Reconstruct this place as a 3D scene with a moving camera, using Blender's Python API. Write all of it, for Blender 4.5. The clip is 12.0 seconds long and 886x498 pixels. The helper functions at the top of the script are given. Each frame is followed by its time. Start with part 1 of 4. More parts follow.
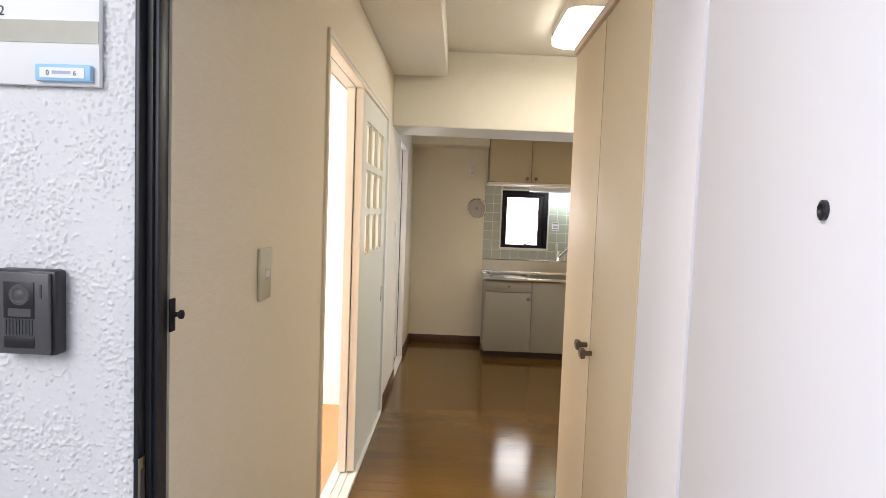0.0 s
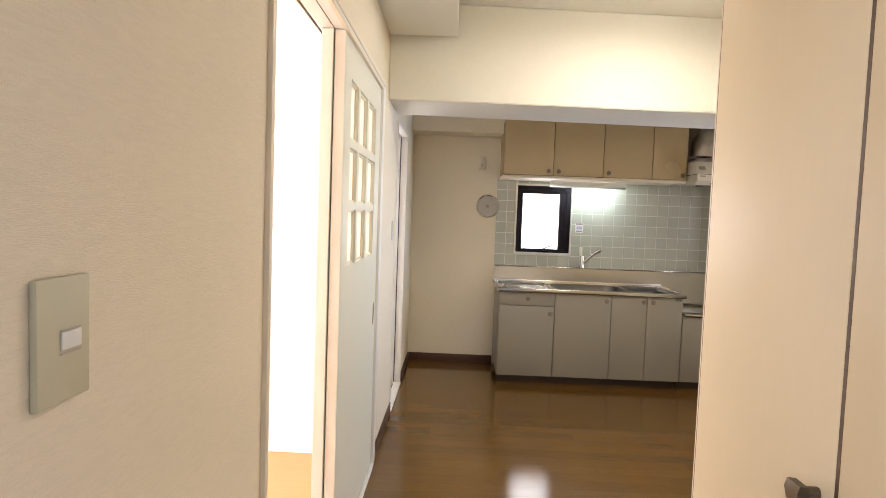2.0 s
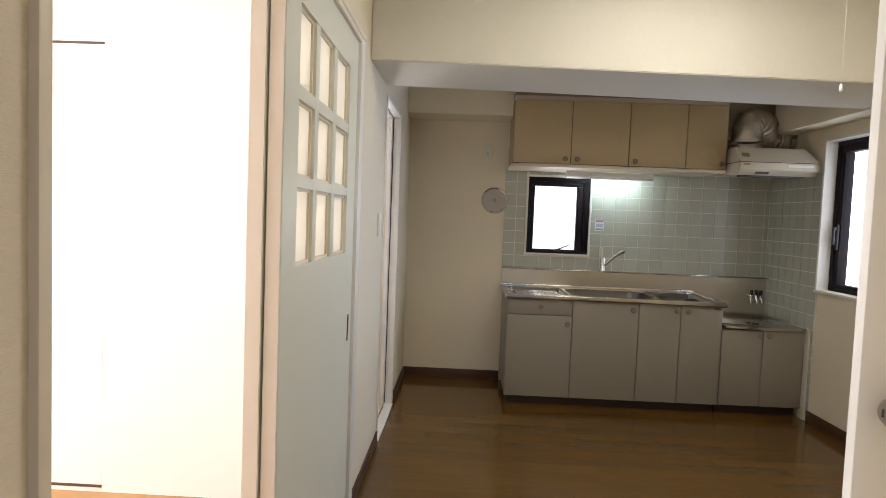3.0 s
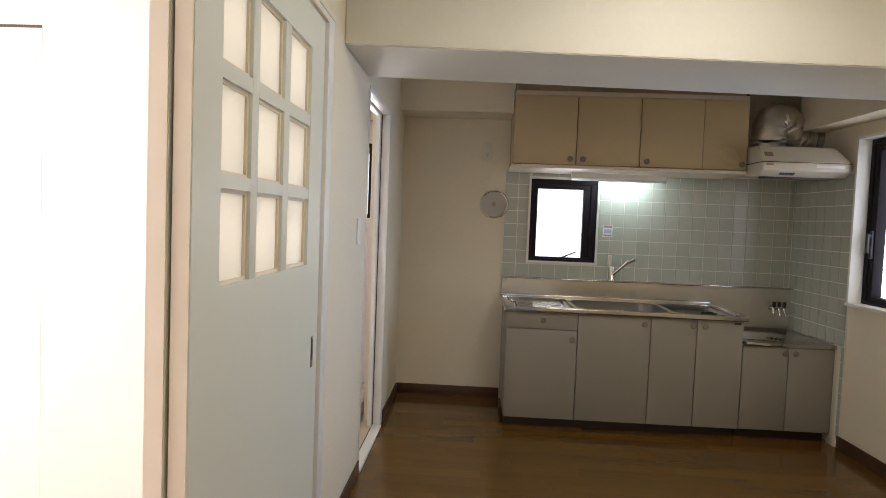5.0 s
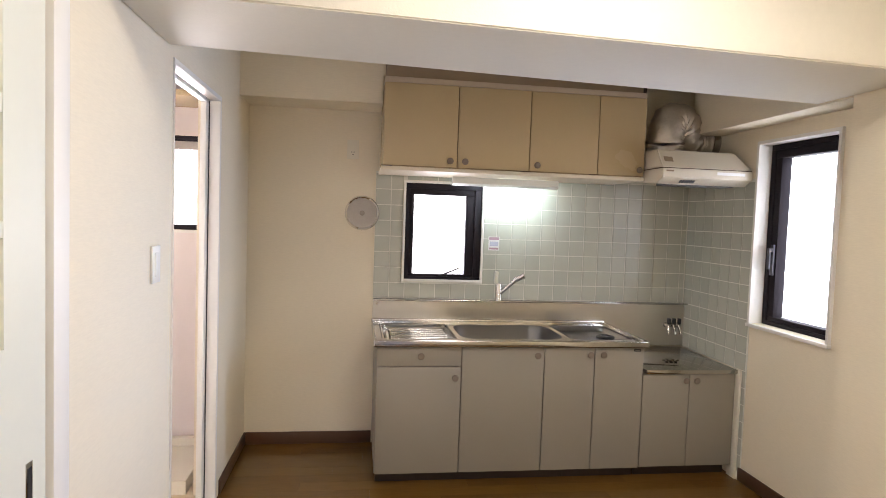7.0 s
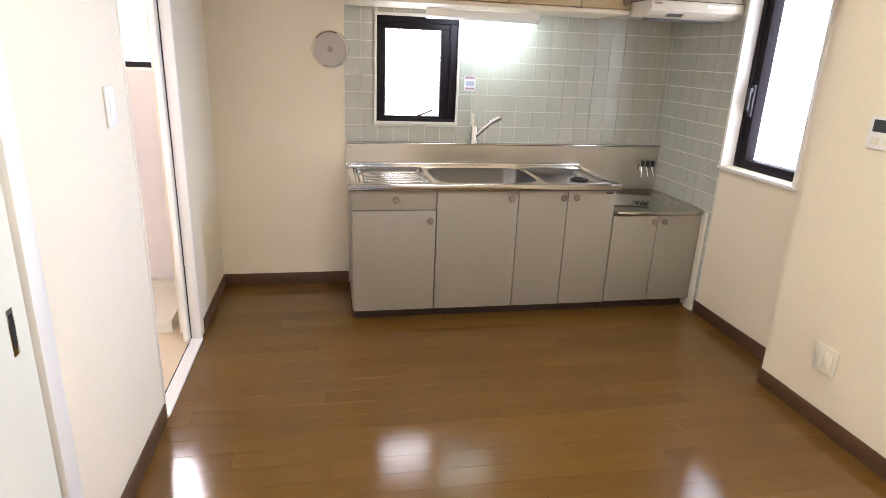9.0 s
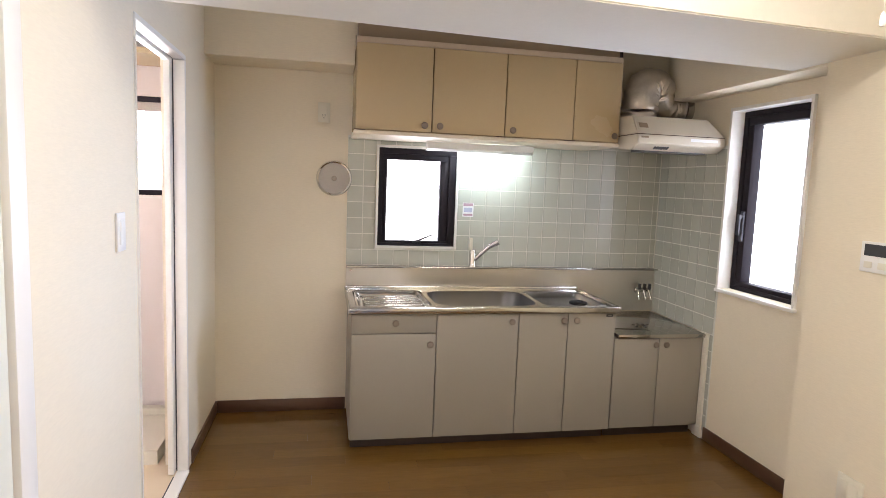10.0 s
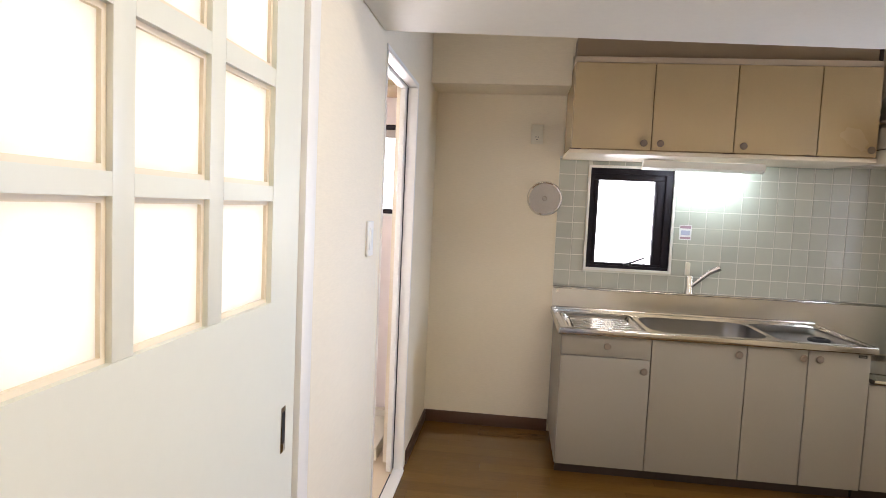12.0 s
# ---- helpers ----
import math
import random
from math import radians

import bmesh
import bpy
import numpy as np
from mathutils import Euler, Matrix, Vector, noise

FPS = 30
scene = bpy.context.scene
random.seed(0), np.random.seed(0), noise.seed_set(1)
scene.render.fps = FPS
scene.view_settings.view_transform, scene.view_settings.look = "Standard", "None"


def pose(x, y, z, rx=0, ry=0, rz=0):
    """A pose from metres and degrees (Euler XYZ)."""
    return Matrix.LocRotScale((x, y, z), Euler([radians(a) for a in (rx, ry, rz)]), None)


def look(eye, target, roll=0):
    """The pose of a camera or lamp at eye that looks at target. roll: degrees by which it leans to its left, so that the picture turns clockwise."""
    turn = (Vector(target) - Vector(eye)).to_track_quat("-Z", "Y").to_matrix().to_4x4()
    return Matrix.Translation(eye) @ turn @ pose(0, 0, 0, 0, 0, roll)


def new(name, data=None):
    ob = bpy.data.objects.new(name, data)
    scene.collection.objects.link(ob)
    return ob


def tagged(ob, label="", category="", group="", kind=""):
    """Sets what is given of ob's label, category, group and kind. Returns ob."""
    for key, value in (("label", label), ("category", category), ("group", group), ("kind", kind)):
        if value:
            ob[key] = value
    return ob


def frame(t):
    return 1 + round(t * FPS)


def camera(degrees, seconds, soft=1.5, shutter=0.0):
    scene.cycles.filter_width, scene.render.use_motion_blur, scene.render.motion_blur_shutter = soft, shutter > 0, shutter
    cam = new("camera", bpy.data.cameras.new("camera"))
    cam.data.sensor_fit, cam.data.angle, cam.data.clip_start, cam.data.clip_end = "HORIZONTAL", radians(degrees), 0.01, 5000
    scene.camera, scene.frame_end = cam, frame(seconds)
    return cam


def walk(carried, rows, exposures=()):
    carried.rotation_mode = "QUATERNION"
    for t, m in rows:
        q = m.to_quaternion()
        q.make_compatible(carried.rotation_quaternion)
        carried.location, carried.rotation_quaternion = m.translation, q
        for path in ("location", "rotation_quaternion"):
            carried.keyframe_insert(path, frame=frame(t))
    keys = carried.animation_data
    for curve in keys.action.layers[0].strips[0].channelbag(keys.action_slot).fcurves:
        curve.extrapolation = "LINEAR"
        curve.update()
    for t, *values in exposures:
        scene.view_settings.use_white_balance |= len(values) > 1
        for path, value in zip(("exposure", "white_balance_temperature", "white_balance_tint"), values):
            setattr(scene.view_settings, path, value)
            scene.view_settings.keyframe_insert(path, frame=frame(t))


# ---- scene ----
cam = camera(73.2, 12.0, soft=0.8)
PATH = [
    (0, (0.031, -0.288, 1.418), (-0.016, 1.708, 1.293), 2.1),
    (0.5, (0.011, -0.226, 1.422), (-0.038, 1.77, 1.299), 2.2),
    (1, (0.008, -0.011, 1.402), (-0.049, 1.984, 1.275), 2.1),
    (1.5, (0.002, 0.284, 1.397), (-0.051, 2.279, 1.272), 2.1),
    (2, (-0.052, 0.624, 1.389), (-0.095, 2.62, 1.269), 2.1),
    (2.5, (0.014, 1.011, 1.333), (-0.039, 3.007, 1.221), 2.2),
    (3, (-0.012, 1.302, 1.323), (-0.079, 3.298, 1.214), 2.2),
    (3.2, (-0.009, 1.379, 1.329), (-0.082, 3.375, 1.22), 2.2),
    (4.8, (0.065, 1.634, 1.358), (-0.033, 3.628, 1.25), 2.2),
    (5, (0.085, 1.647, 1.336), (-0.017, 3.642, 1.239), 2.2),
    (5.5, (0.164, 1.972, 1.318), (0.063, 3.966, 1.207), 2.0),
    (6, (0.221, 2.155, 1.392), (0.178, 4.151, 1.28), 2.0),
    (6.5, (0.173, 2.329, 1.421), (0.31, 4.321, 1.314), 2.1),
    (7, (0.207, 2.366, 1.457), (0.488, 4.343, 1.352), 2.0),
    (7.5, (0.221, 2.377, 1.479), (0.56, 4.34, 1.303), 2.0),
    (7.7, (0.221, 2.382, 1.485), (0.565, 4.332, 1.201), 2.0),
    (9.3, (0.201, 2.396, 1.439), (0.569, 4.26, 0.815), 2.3),
    (9.5, (0.193, 2.395, 1.404), (0.571, 4.309, 0.966), 2.2),
    (10, (0.183, 2.405, 1.46), (0.568, 4.355, 1.243), 2.2),
    (10.5, (0.176, 2.41, 1.424), (0.562, 4.368, 1.285), 2.3),
    (11, (0.135, 2.425, 1.441), (0.529, 4.381, 1.297), 2.2),
    (11.5, (0.11, 2.418, 1.4), (0.329, 4.402, 1.273), 2.2),
    (12, (0.039, 2.395, 1.395), (-0.189, 4.377, 1.251), 2.6),
]
EXPOSURES = [(0.0, -0.69, 6600, 14), (1.0, -0.53, 6450, 14), (1.5, -0.40, 6600, 15), (2.0, -0.42, 6550, 16), (2.7, -0.85, 6450, 15), (3.2, -1.13, 6250, 13), (5.0, -1.16, 6300, 14), (5.5, -0.93, 6600, 17), (6.0, -0.55, 6550, 18), (6.5, -0.30, 6500, 19), (7.0, -0.31, 6350, 19), (7.7, -0.15, 6250, 19), (9.3, 0.11, 6150, 19), (9.6, -0.04, 6150, 19), (10.0, -0.11, 6180, 19), (11.0, -0.17, 6220, 19), (12.0, -0.27, 6220, 18)]
walk(cam, [(t, look(eye, target, roll)) for t, eye, target, roll in PATH], EXPOSURES)

# inner faces of the kitchen: west, east, north and ceiling
XW, XE, YN, ZC = -0.47, 2.42, 6.155, 2.58

# ---- light ----
world = bpy.data.worlds.new("sky")
scene.world = world
world.use_nodes = True
wn = world.node_tree.nodes
sky = wn.new("ShaderNodeTexSky")
sky.sky_type, sky.sun_disc = "NISHITA", False
sky.sun_elevation, sky.sun_rotation = radians(48), radians(-100)
wn["Background"].inputs["Strength"].default_value = 0.13
world.node_tree.links.new(sky.outputs[0], wn["Background"].inputs["Color"])


def lamp(name, kind, energy, m, size=0.1, size_y=None, colour=(1, 1, 1)):
    data = bpy.data.lights.new(name, kind)
    data.energy, data.color = energy, colour
    if kind == "AREA":
        data.size = size
        if size_y:
            data.shape, data.size_y = "RECTANGLE", size_y
    if kind == "SUN":
        data.angle = size
    ob = new(name, data)
    ob.matrix_world = m
    return ob


lamp("sun", "SUN", 1.2, look((-6, 1, 7), (0, 2, 0)), radians(10), colour=(1, 0.95, 0.88))
# daylight in the openings
lamp("daylight_living_room", "AREA", 160, look((-3.35, 2.4, 1.35), (-0.6, 2.6, 1.2)), 2.2, 2.0, (1, 0.98, 0.94))
lamp("daylight_front_door", "AREA", 95, look((-1.3, -1.6, 2.5), (0.3, 0.3, 1.5)), 1.6, 1.4, (0.96, 0.975, 1))
lamp("daylight_side_window", "AREA", 12.5, look((XE + 0.108, 5.14, 1.42), (XW, 4.2, 1.1)), 0.22, 0.6, (0.50, 0.68, 1)).data.spread = radians(78)
lamp("daylight_sink_window", "AREA", 3, look((0.735, YN + 0.026, 1.34), (0.735, 4, 1.34)), 0.34, 0.44, (0.95, 0.98, 1))
lamp("daylight_washroom", "AREA", 27, look((-1.0, YN + 0.026, 1.60), (-1.0, 5, 1.5)), 0.44, 0.38, (1, 0.94, 0.93)).data.spread = radians(95)
# lamps of the place
lamp("ceiling_lamp_light", "AREA", 10.5, look((0.92, 3.3, 2.475), (0.92, 3.3, 0)), 0.5, 0.5, (1, 0.95, 0.82))
lamp("strip_light_tube", "AREA", 3.6, look((1.17, 6.0, 1.665), (1.17, 6.16, 1.5)), 0.36, 0.03, (0.78, 0.98, 1.0))


# ---- materials ----
def material(name, colour, rough=0.6, metal=0.0, grain=0.0, grain_scale=40.0, stain=0.06, stain_scale=2.0, bump=0.0,
             bump_scale=200.0, stretch=(1, 1, 1), vary=0.0, coat=0.0, spec=0.5):
    mat = bpy.data.materials.new(name)
    mat.use_nodes = True
    nodes, links = mat.node_tree.nodes, mat.node_tree.links
    bsdf = nodes["Principled BSDF"]
    bsdf.inputs["Roughness"].default_value = rough
    bsdf.inputs["Metallic"].default_value = metal
    bsdf.inputs["Coat Weight"].default_value = coat
    bsdf.inputs["Specular IOR Level"].default_value = spec
    coords = nodes.new("ShaderNodeTexCoord")
    mapping = nodes.new("ShaderNodeMapping")
    mapping.inputs["Scale"].default_value = stretch
    place = coords.outputs["Object"]
    if vary:
        which = nodes.new("ShaderNodeObjectInfo")
        shift = nodes.new("ShaderNodeVectorMath")
        shift.operation = "MULTIPLY_ADD"
        shift.inputs[1].default_value = (1, 1, 1)
        links.new(coords.outputs["Object"], shift.inputs[0])
        far = nodes.new("ShaderNodeVectorMath")
        far.operation = "SCALE"
        far.inputs[0].default_value = (37, 23, 11)
        links.new(which.outputs["Random"], far.inputs["Scale"])
        links.new(far.outputs[0], shift.inputs[2])
        place = shift.outputs[0]
    links.new(place, mapping.inputs["Vector"])
    big = nodes.new("ShaderNodeTexNoise")
    big.inputs["Scale"].default_value, big.inputs["Detail"].default_value = stain_scale, 5
    links.new(place, big.inputs["Vector"])
    fine = nodes.new("ShaderNodeTexNoise")
    fine.inputs["Scale"].default_value, fine.inputs["Detail"].default_value = grain_scale, 6
    links.new(mapping.outputs[0], fine.inputs["Vector"])
    value = nodes.new("ShaderNodeMath")
    value.operation = "MULTIPLY_ADD"
    value.inputs[1].default_value, value.inputs[2].default_value = stain * 2, 1 - stain
    links.new(big.outputs["Fac"], value.inputs[0])
    value2 = nodes.new("ShaderNodeMath")
    value2.operation = "MULTIPLY_ADD"
    value2.inputs[1].default_value, value2.inputs[2].default_value = grain * 2, -grain
    links.new(fine.outputs["Fac"], value2.inputs[0])
    total = nodes.new("ShaderNodeMath")
    links.new(value.outputs[0], total.inputs[0])
    links.new(value2.outputs[0], total.inputs[1])
    last = total
    if vary:
        info = nodes.new("ShaderNodeObjectInfo")
        spread = nodes.new("ShaderNodeMath")
        spread.operation = "MULTIPLY_ADD"
        spread.inputs[1].default_value, spread.inputs[2].default_value = vary * 2, -vary
        links.new(info.outputs["Random"], spread.inputs[0])
        last = nodes.new("ShaderNodeMath")
        links.new(total.outputs[0], last.inputs[0])
        links.new(spread.outputs[0], last.inputs[1])
    hsv = nodes.new("ShaderNodeHueSaturation")
    hsv.inputs["Color"].default_value = (*colour, 1)
    links.new(last.outputs[0], hsv.inputs["Value"])
    links.new(hsv.outputs[0], bsdf.inputs["Base Color"])
    wear = nodes.new("ShaderNodeMath")
    wear.operation = "MULTIPLY_ADD"
    wear.inputs[1].default_value, wear.inputs[2].default_value = 0.25 * rough, rough * 0.88
    links.new(big.outputs["Fac"], wear.inputs[0])
    links.new(wear.outputs[0], bsdf.inputs["Roughness"])
    if bump:
        relief = nodes.new("ShaderNodeTexNoise")
        relief.inputs["Scale"].default_value, relief.inputs["Detail"].default_value = bump_scale, 3
        links.new(mapping.outputs[0], relief.inputs["Vector"])
        b = nodes.new("ShaderNodeBump")
        b.inputs["Strength"].default_value, b.inputs["Distance"].default_value = bump, 0.002
        links.new(relief.outputs["Fac"], b.inputs["Height"])
        links.new(b.outputs[0], bsdf.inputs["Normal"])
    return mat


def glow(name, colour, strength):
    mat = bpy.data.materials.new(name)
    mat.use_nodes = True
    bsdf = mat.node_tree.nodes["Principled BSDF"]
    bsdf.inputs["Base Color"].default_value = (*colour, 1)
    bsdf.inputs["Emission Color"].default_value = (*colour, 1)
    bsdf.inputs["Emission Strength"].default_value = strength
    return mat


def frosted(name, colour, share):
    """Milky sheet that lets light through: a mix of translucent and glossy white."""
    mat = bpy.data.materials.new(name)
    mat.use_nodes = True
    nodes, links = mat.node_tree.nodes, mat.node_tree.links
    through_it = nodes.new("ShaderNodeBsdfTranslucent")
    through_it.inputs["Color"].default_value = (*colour, 1)
    mix = nodes.new("ShaderNodeMixShader")
    mix.inputs[0].default_value = share
    bsdf = nodes["Principled BSDF"]
    bsdf.inputs["Base Color"].default_value = (*colour, 1)
    bsdf.inputs["Roughness"].default_value = 0.35
    links.new(bsdf.outputs[0], mix.inputs[1])
    links.new(through_it.outputs[0], mix.inputs[2])
    links.new(mix.outputs[0], nodes["Material Output"].inputs["Surface"])
    return mat


def clear_glass(name):
    mat = bpy.data.materials.new(name)
    mat.use_nodes = True
    nodes, links = mat.node_tree.nodes, mat.node_tree.links
    clear = nodes.new("ShaderNodeBsdfTransparent")
    shine = nodes.new("ShaderNodeBsdfGlossy")
    shine.inputs["Roughness"].default_value = 0.12
    mix = nodes.new("ShaderNodeMixShader")
    mix.inputs[0].default_value = 0.06
    links.new(clear.outputs[0], mix.inputs[1])
    links.new(shine.outputs[0], mix.inputs[2])
    links.new(mix.outputs[0], nodes["Material Output"].inputs["Surface"])
    return mat


PAPER = material("wallpaper", (0.79, 0.71, 0.555), 0.75, grain=0.07, grain_scale=60, stain=0.04, bump=0.5, bump_scale=170, stretch=(0.55, 0.55, 4.5))
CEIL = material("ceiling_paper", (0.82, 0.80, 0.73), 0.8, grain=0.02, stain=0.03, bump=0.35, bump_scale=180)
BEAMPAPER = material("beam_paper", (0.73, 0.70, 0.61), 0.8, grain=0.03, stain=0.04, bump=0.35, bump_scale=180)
ROOMWHITE = material("room_paper", (0.86, 0.85, 0.82), 0.8, stain=0.02, bump=0.3, bump_scale=150)
WASHPAPER = material("washroom_paper", (0.80, 0.73, 0.70), 0.7, stain=0.03, bump=0.3, bump_scale=150)
CREAMTRIM = material("cream_trim", (0.80, 0.71, 0.56), 0.42, stain=0.04, grain=0.02, grain_scale=25, stretch=(4, 4, 0.4))
TRIM = material("white_trim", (0.80, 0.78, 0.73), 0.4, stain=0.04, grain=0.01)
BEIGETRIM = material("beige_trim", (0.72, 0.60, 0.47), 0.45, stain=0.05, grain=0.03, grain_scale=25, stretch=(4, 4, 0.4))
CLOSET = material("closet_laminate", (0.71, 0.585, 0.395), 0.46, stain=0.04, grain=0.02, grain_scale=30, stretch=(3, 3, 0.3), bump=0.05)
DOORGREEN = material("sliding_door_paint", (0.73, 0.735, 0.645), 0.38, stain=0.03, grain=0.015, bump=0.05, bump_scale=90)
LOWER = material("cabinet_laminate", (0.275, 0.245, 0.195), 0.45, stain=0.03, grain=0.015, grain_scale=90, bump=0.04)
UPPER = material("upper_laminate", (0.505, 0.39, 0.222), 0.26, stain=0.03, grain=0.02, grain_scale=90, bump=0.04)
WOOD = material("floor_wood", (0.134, 0.067, 0.015), 0.11, grain=0.19, grain_scale=9, stain=0.14, stain_scale=1.6, stretch=(1.2, 14, 1), bump=0.05, bump_scale=40, vary=0.10, spec=0.5)
STRIPTAN = material("strip_tan", (0.52, 0.42, 0.31), 0.45, stain=0.06, grain=0.03, grain_scale=25)
FILLER = material("filler_board", (0.30, 0.22, 0.145), 0.5, stain=0.06, grain=0.05, stretch=(1, 1, 8))
WOODGAP = material("floor_joint", (0.09, 0.045, 0.018), 0.5)
WOODLIGHT = material("light_wood", (0.50, 0.27, 0.11), 0.35, grain=0.12, grain_scale=9, stretch=(1.2, 14, 1), vary=0.06)
BASEB = material("baseboard_brown", (0.09, 0.045, 0.024), 0.4, stain=0.1, grain=0.08, grain_scale=20)
UPSTAND = material("brushed_upstand", (0.62, 0.585, 0.52), 0.30, 1.0, stain=0.08, stain_scale=4, grain=0.04, grain_scale=30, stretch=(1, 30, 30))
KICK = material("plinth_dark", (0.03, 0.016, 0.009), 0.5, stain=0.1)
# Steel darkened: the dark that the bowl mirrors is put into the colour.
BOWL = material("darkened_bowl_steel", (0.27, 0.26, 0.25), 0.3, 1.0, stain=0.05, grain=0.04, grain_scale=30, stretch=(1, 30, 30))
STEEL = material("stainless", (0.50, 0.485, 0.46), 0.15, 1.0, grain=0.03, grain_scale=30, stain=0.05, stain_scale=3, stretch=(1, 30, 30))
PLATE = material("polished_plate", (0.46, 0.44, 0.41), 0.07, 1.0, grain=0.03, grain_scale=30, stain=0.10, stain_scale=3, stretch=(1, 30, 30))
CHROME = material("chrome", (0.75, 0.74, 0.72), 0.13, 1.0)
NICKEL = material("knob_nickel", (0.36, 0.32, 0.27), 0.36, 1.0)
KNOB = material("worn_knob", (0.20, 0.155, 0.115), 0.5, 0.15, stain=0.15, stain_scale=60)
CLOSETKNOB = material("closet_knob", (0.13, 0.10, 0.07), 0.42, 0.7, stain=0.1, stain_scale=40)
TILE = material("glazed_tile", (0.47, 0.475, 0.41), 0.2, spec=0.45, stain=0.05, stain_scale=6, grain=0.02, vary=0.045, bump=0.03, bump_scale=30)
GROUT = material("grout", (0.70, 0.69, 0.62), 0.8, grain=0.05, grain_scale=80)
BRONZE = material("dark_bronze", (0.021, 0.017, 0.021), 0.55, stain=0.1, spec=0.1)
BLACKFRAME = material("black_frame", (0.017, 0.019, 0.028), 0.4, 0.3, stain=0.12, grain=0.1, grain_scale=30)
STUCCO = material("stucco", (0.78, 0.78, 0.79), 0.85, grain=0.04, grain_scale=60, stain=0.04, bump=0.4, bump_scale=160)
LEAFPAINT = material("door_paint", (0.855, 0.855, 0.90), 0.42, stain=0.03, grain=0.01, bump=0.05, bump_scale=120)
OLDIVORY = material("old_ivory_plastic", (0.56, 0.53, 0.38), 0.4, stain=0.06)
PLASTIC = material("ivory_plastic", (0.74, 0.70, 0.58), 0.4, stain=0.05)
VENTGREY = material("vent_cover", (0.46, 0.42, 0.37), 0.5, stain=0.08, grain=0.1, grain_scale=120)
WHITEPL = material("white_plastic", (0.80, 0.79, 0.75), 0.38, stain=0.04)
HOODP = material("hood_enamel", (0.67, 0.61, 0.50), 0.4, stain=0.05)
DARKPL = material("dark_plastic", (0.018, 0.018, 0.02), 0.4, stain=0.1, grain=0.1)
GREYPL = material("grey_plastic", (0.085, 0.084, 0.088), 0.4, stain=0.08)
FOIL = material("foil_duct", (0.60, 0.55, 0.48), 0.45, 1.0, stain=0.15, stain_scale=9, bump=1.0, bump_scale=45)
RED = material("label_red", (0.38, 0.24, 0.30), 0.5)
EDGEPEACH = material("door_edge", (0.86, 0.77, 0.66), 0.45, stain=0.04)
HANDLE = material("handle_grey", (0.045, 0.043, 0.055), 0.5, stain=0.1)
INK = material("ink", (0.05, 0.05, 0.06), 0.6)
BLUE = material("label_blue", (0.32, 0.58, 0.80), 0.4)
GREYBLUE = material("label_grey_blue", (0.42, 0.44, 0.58), 0.5)
PAPERWHITE = material("label_white", (0.85, 0.85, 0.85), 0.5)
# Mirror-like strip: what it reflects is painted as a matte colour.
MIRRORISH = material("strip_reflection", (0.52, 0.51, 0.43), 0.5, stain=0.25, stain_scale=14, spec=0.2)
CONCRETE = material("concrete", (0.40, 0.39, 0.38), 0.8, grain=0.1, stain=0.12)
VINYL = material("washroom_vinyl", (0.66, 0.54, 0.38), 0.4, stain=0.05)
PANE = frosted("frosted_pane", (0.97, 0.96, 0.925), 0.76)
GLASS = clear_glass("window_glass")
DAY = glow("bright_overcast", (1, 1, 1), 3.0)
DAYSIDE = glow("bright_side_sky", (0.90, 0.95, 1), 6.5)
LAMPGLOW = glow("lamp_diffuser", (1, 0.96, 0.84), 17.0)
TUBEGLOW = glow("tube", (0.92, 1, 0.97), 4.0)


# ---- building helpers ----
def box(bm, x0, x1, y0, y1, z0, z1, bevel=0.0, seg=2):
    made = bmesh.ops.create_cube(bm, size=1, matrix=Matrix.LocRotScale(((x0 + x1) / 2, (y0 + y1) / 2, (z0 + z1) / 2), None,
                                                                         (abs(x1 - x0), abs(y1 - y0), abs(z1 - z0))))
    if bevel:
        edges = list({e for v in made["verts"] for e in v.link_edges})
        bmesh.ops.bevel(bm, geom=edges, offset=bevel, segments=seg, profile=0.5, affect="EDGES")


def rod(bm, a, b, r0, r1=None, seg=20):
    a, b = Vector(a), Vector(b)
    m = Matrix.Translation((a + b) / 2) @ (b - a).to_track_quat("Z", "Y").to_matrix().to_4x4()
    bmesh.ops.create_cone(bm, cap_ends=True, segments=seg, radius1=r0, radius2=r0 if r1 is None else r1, depth=(b - a).length, matrix=m)


def lathe(bm, profile, origin, axis, seg=28):
    """Turns (radius, height) pairs about an axis through origin."""
    turn = Vector(axis).to_track_quat("Z", "Y")
    rings = []
    for r, h in profile:
        ring = [bm.verts.new(Vector(origin) + turn @ Vector((r * math.cos(k * math.tau / seg), r * math.sin(k * math.tau / seg), h))) for k in range(seg)]
        rings.append(ring)
    for a, b in zip(rings, rings[1:]):
        for k in range(seg):
            bm.faces.new((a[k], a[(k + 1) % seg], b[(k + 1) % seg], b[k]))
    bm.faces.new(rings[-1])
    bm.faces.new(rings[0][::-1])


def prism(bm, points, direction):
    """A flat outline pushed along a direction."""
    low = [bm.verts.new(p) for p in points]
    high = [bm.verts.new(Vector(p) + Vector(direction)) for p in points]
    n = len(points)
    bm.faces.new(low)
    bm.faces.new(high[::-1])
    for k in range(n):
        bm.faces.new((low[k], high[k], high[(k + 1) % n], low[(k + 1) % n]))


def rounded(x0, x1, y0, y1, r, seg=6):
    pts = []
    for cx, cy, a0 in ((x1 - r, y1 - r, 0), (x0 + r, y1 - r, 90), (x0 + r, y0 + r, 180), (x1 - r, y0 + r, 270)):
        for k in range(seg + 1):
            a = radians(a0 + 90 * k / seg)
            pts.append((cx + r * math.cos(a), cy + r * math.sin(a)))
    return pts


BASE = {}


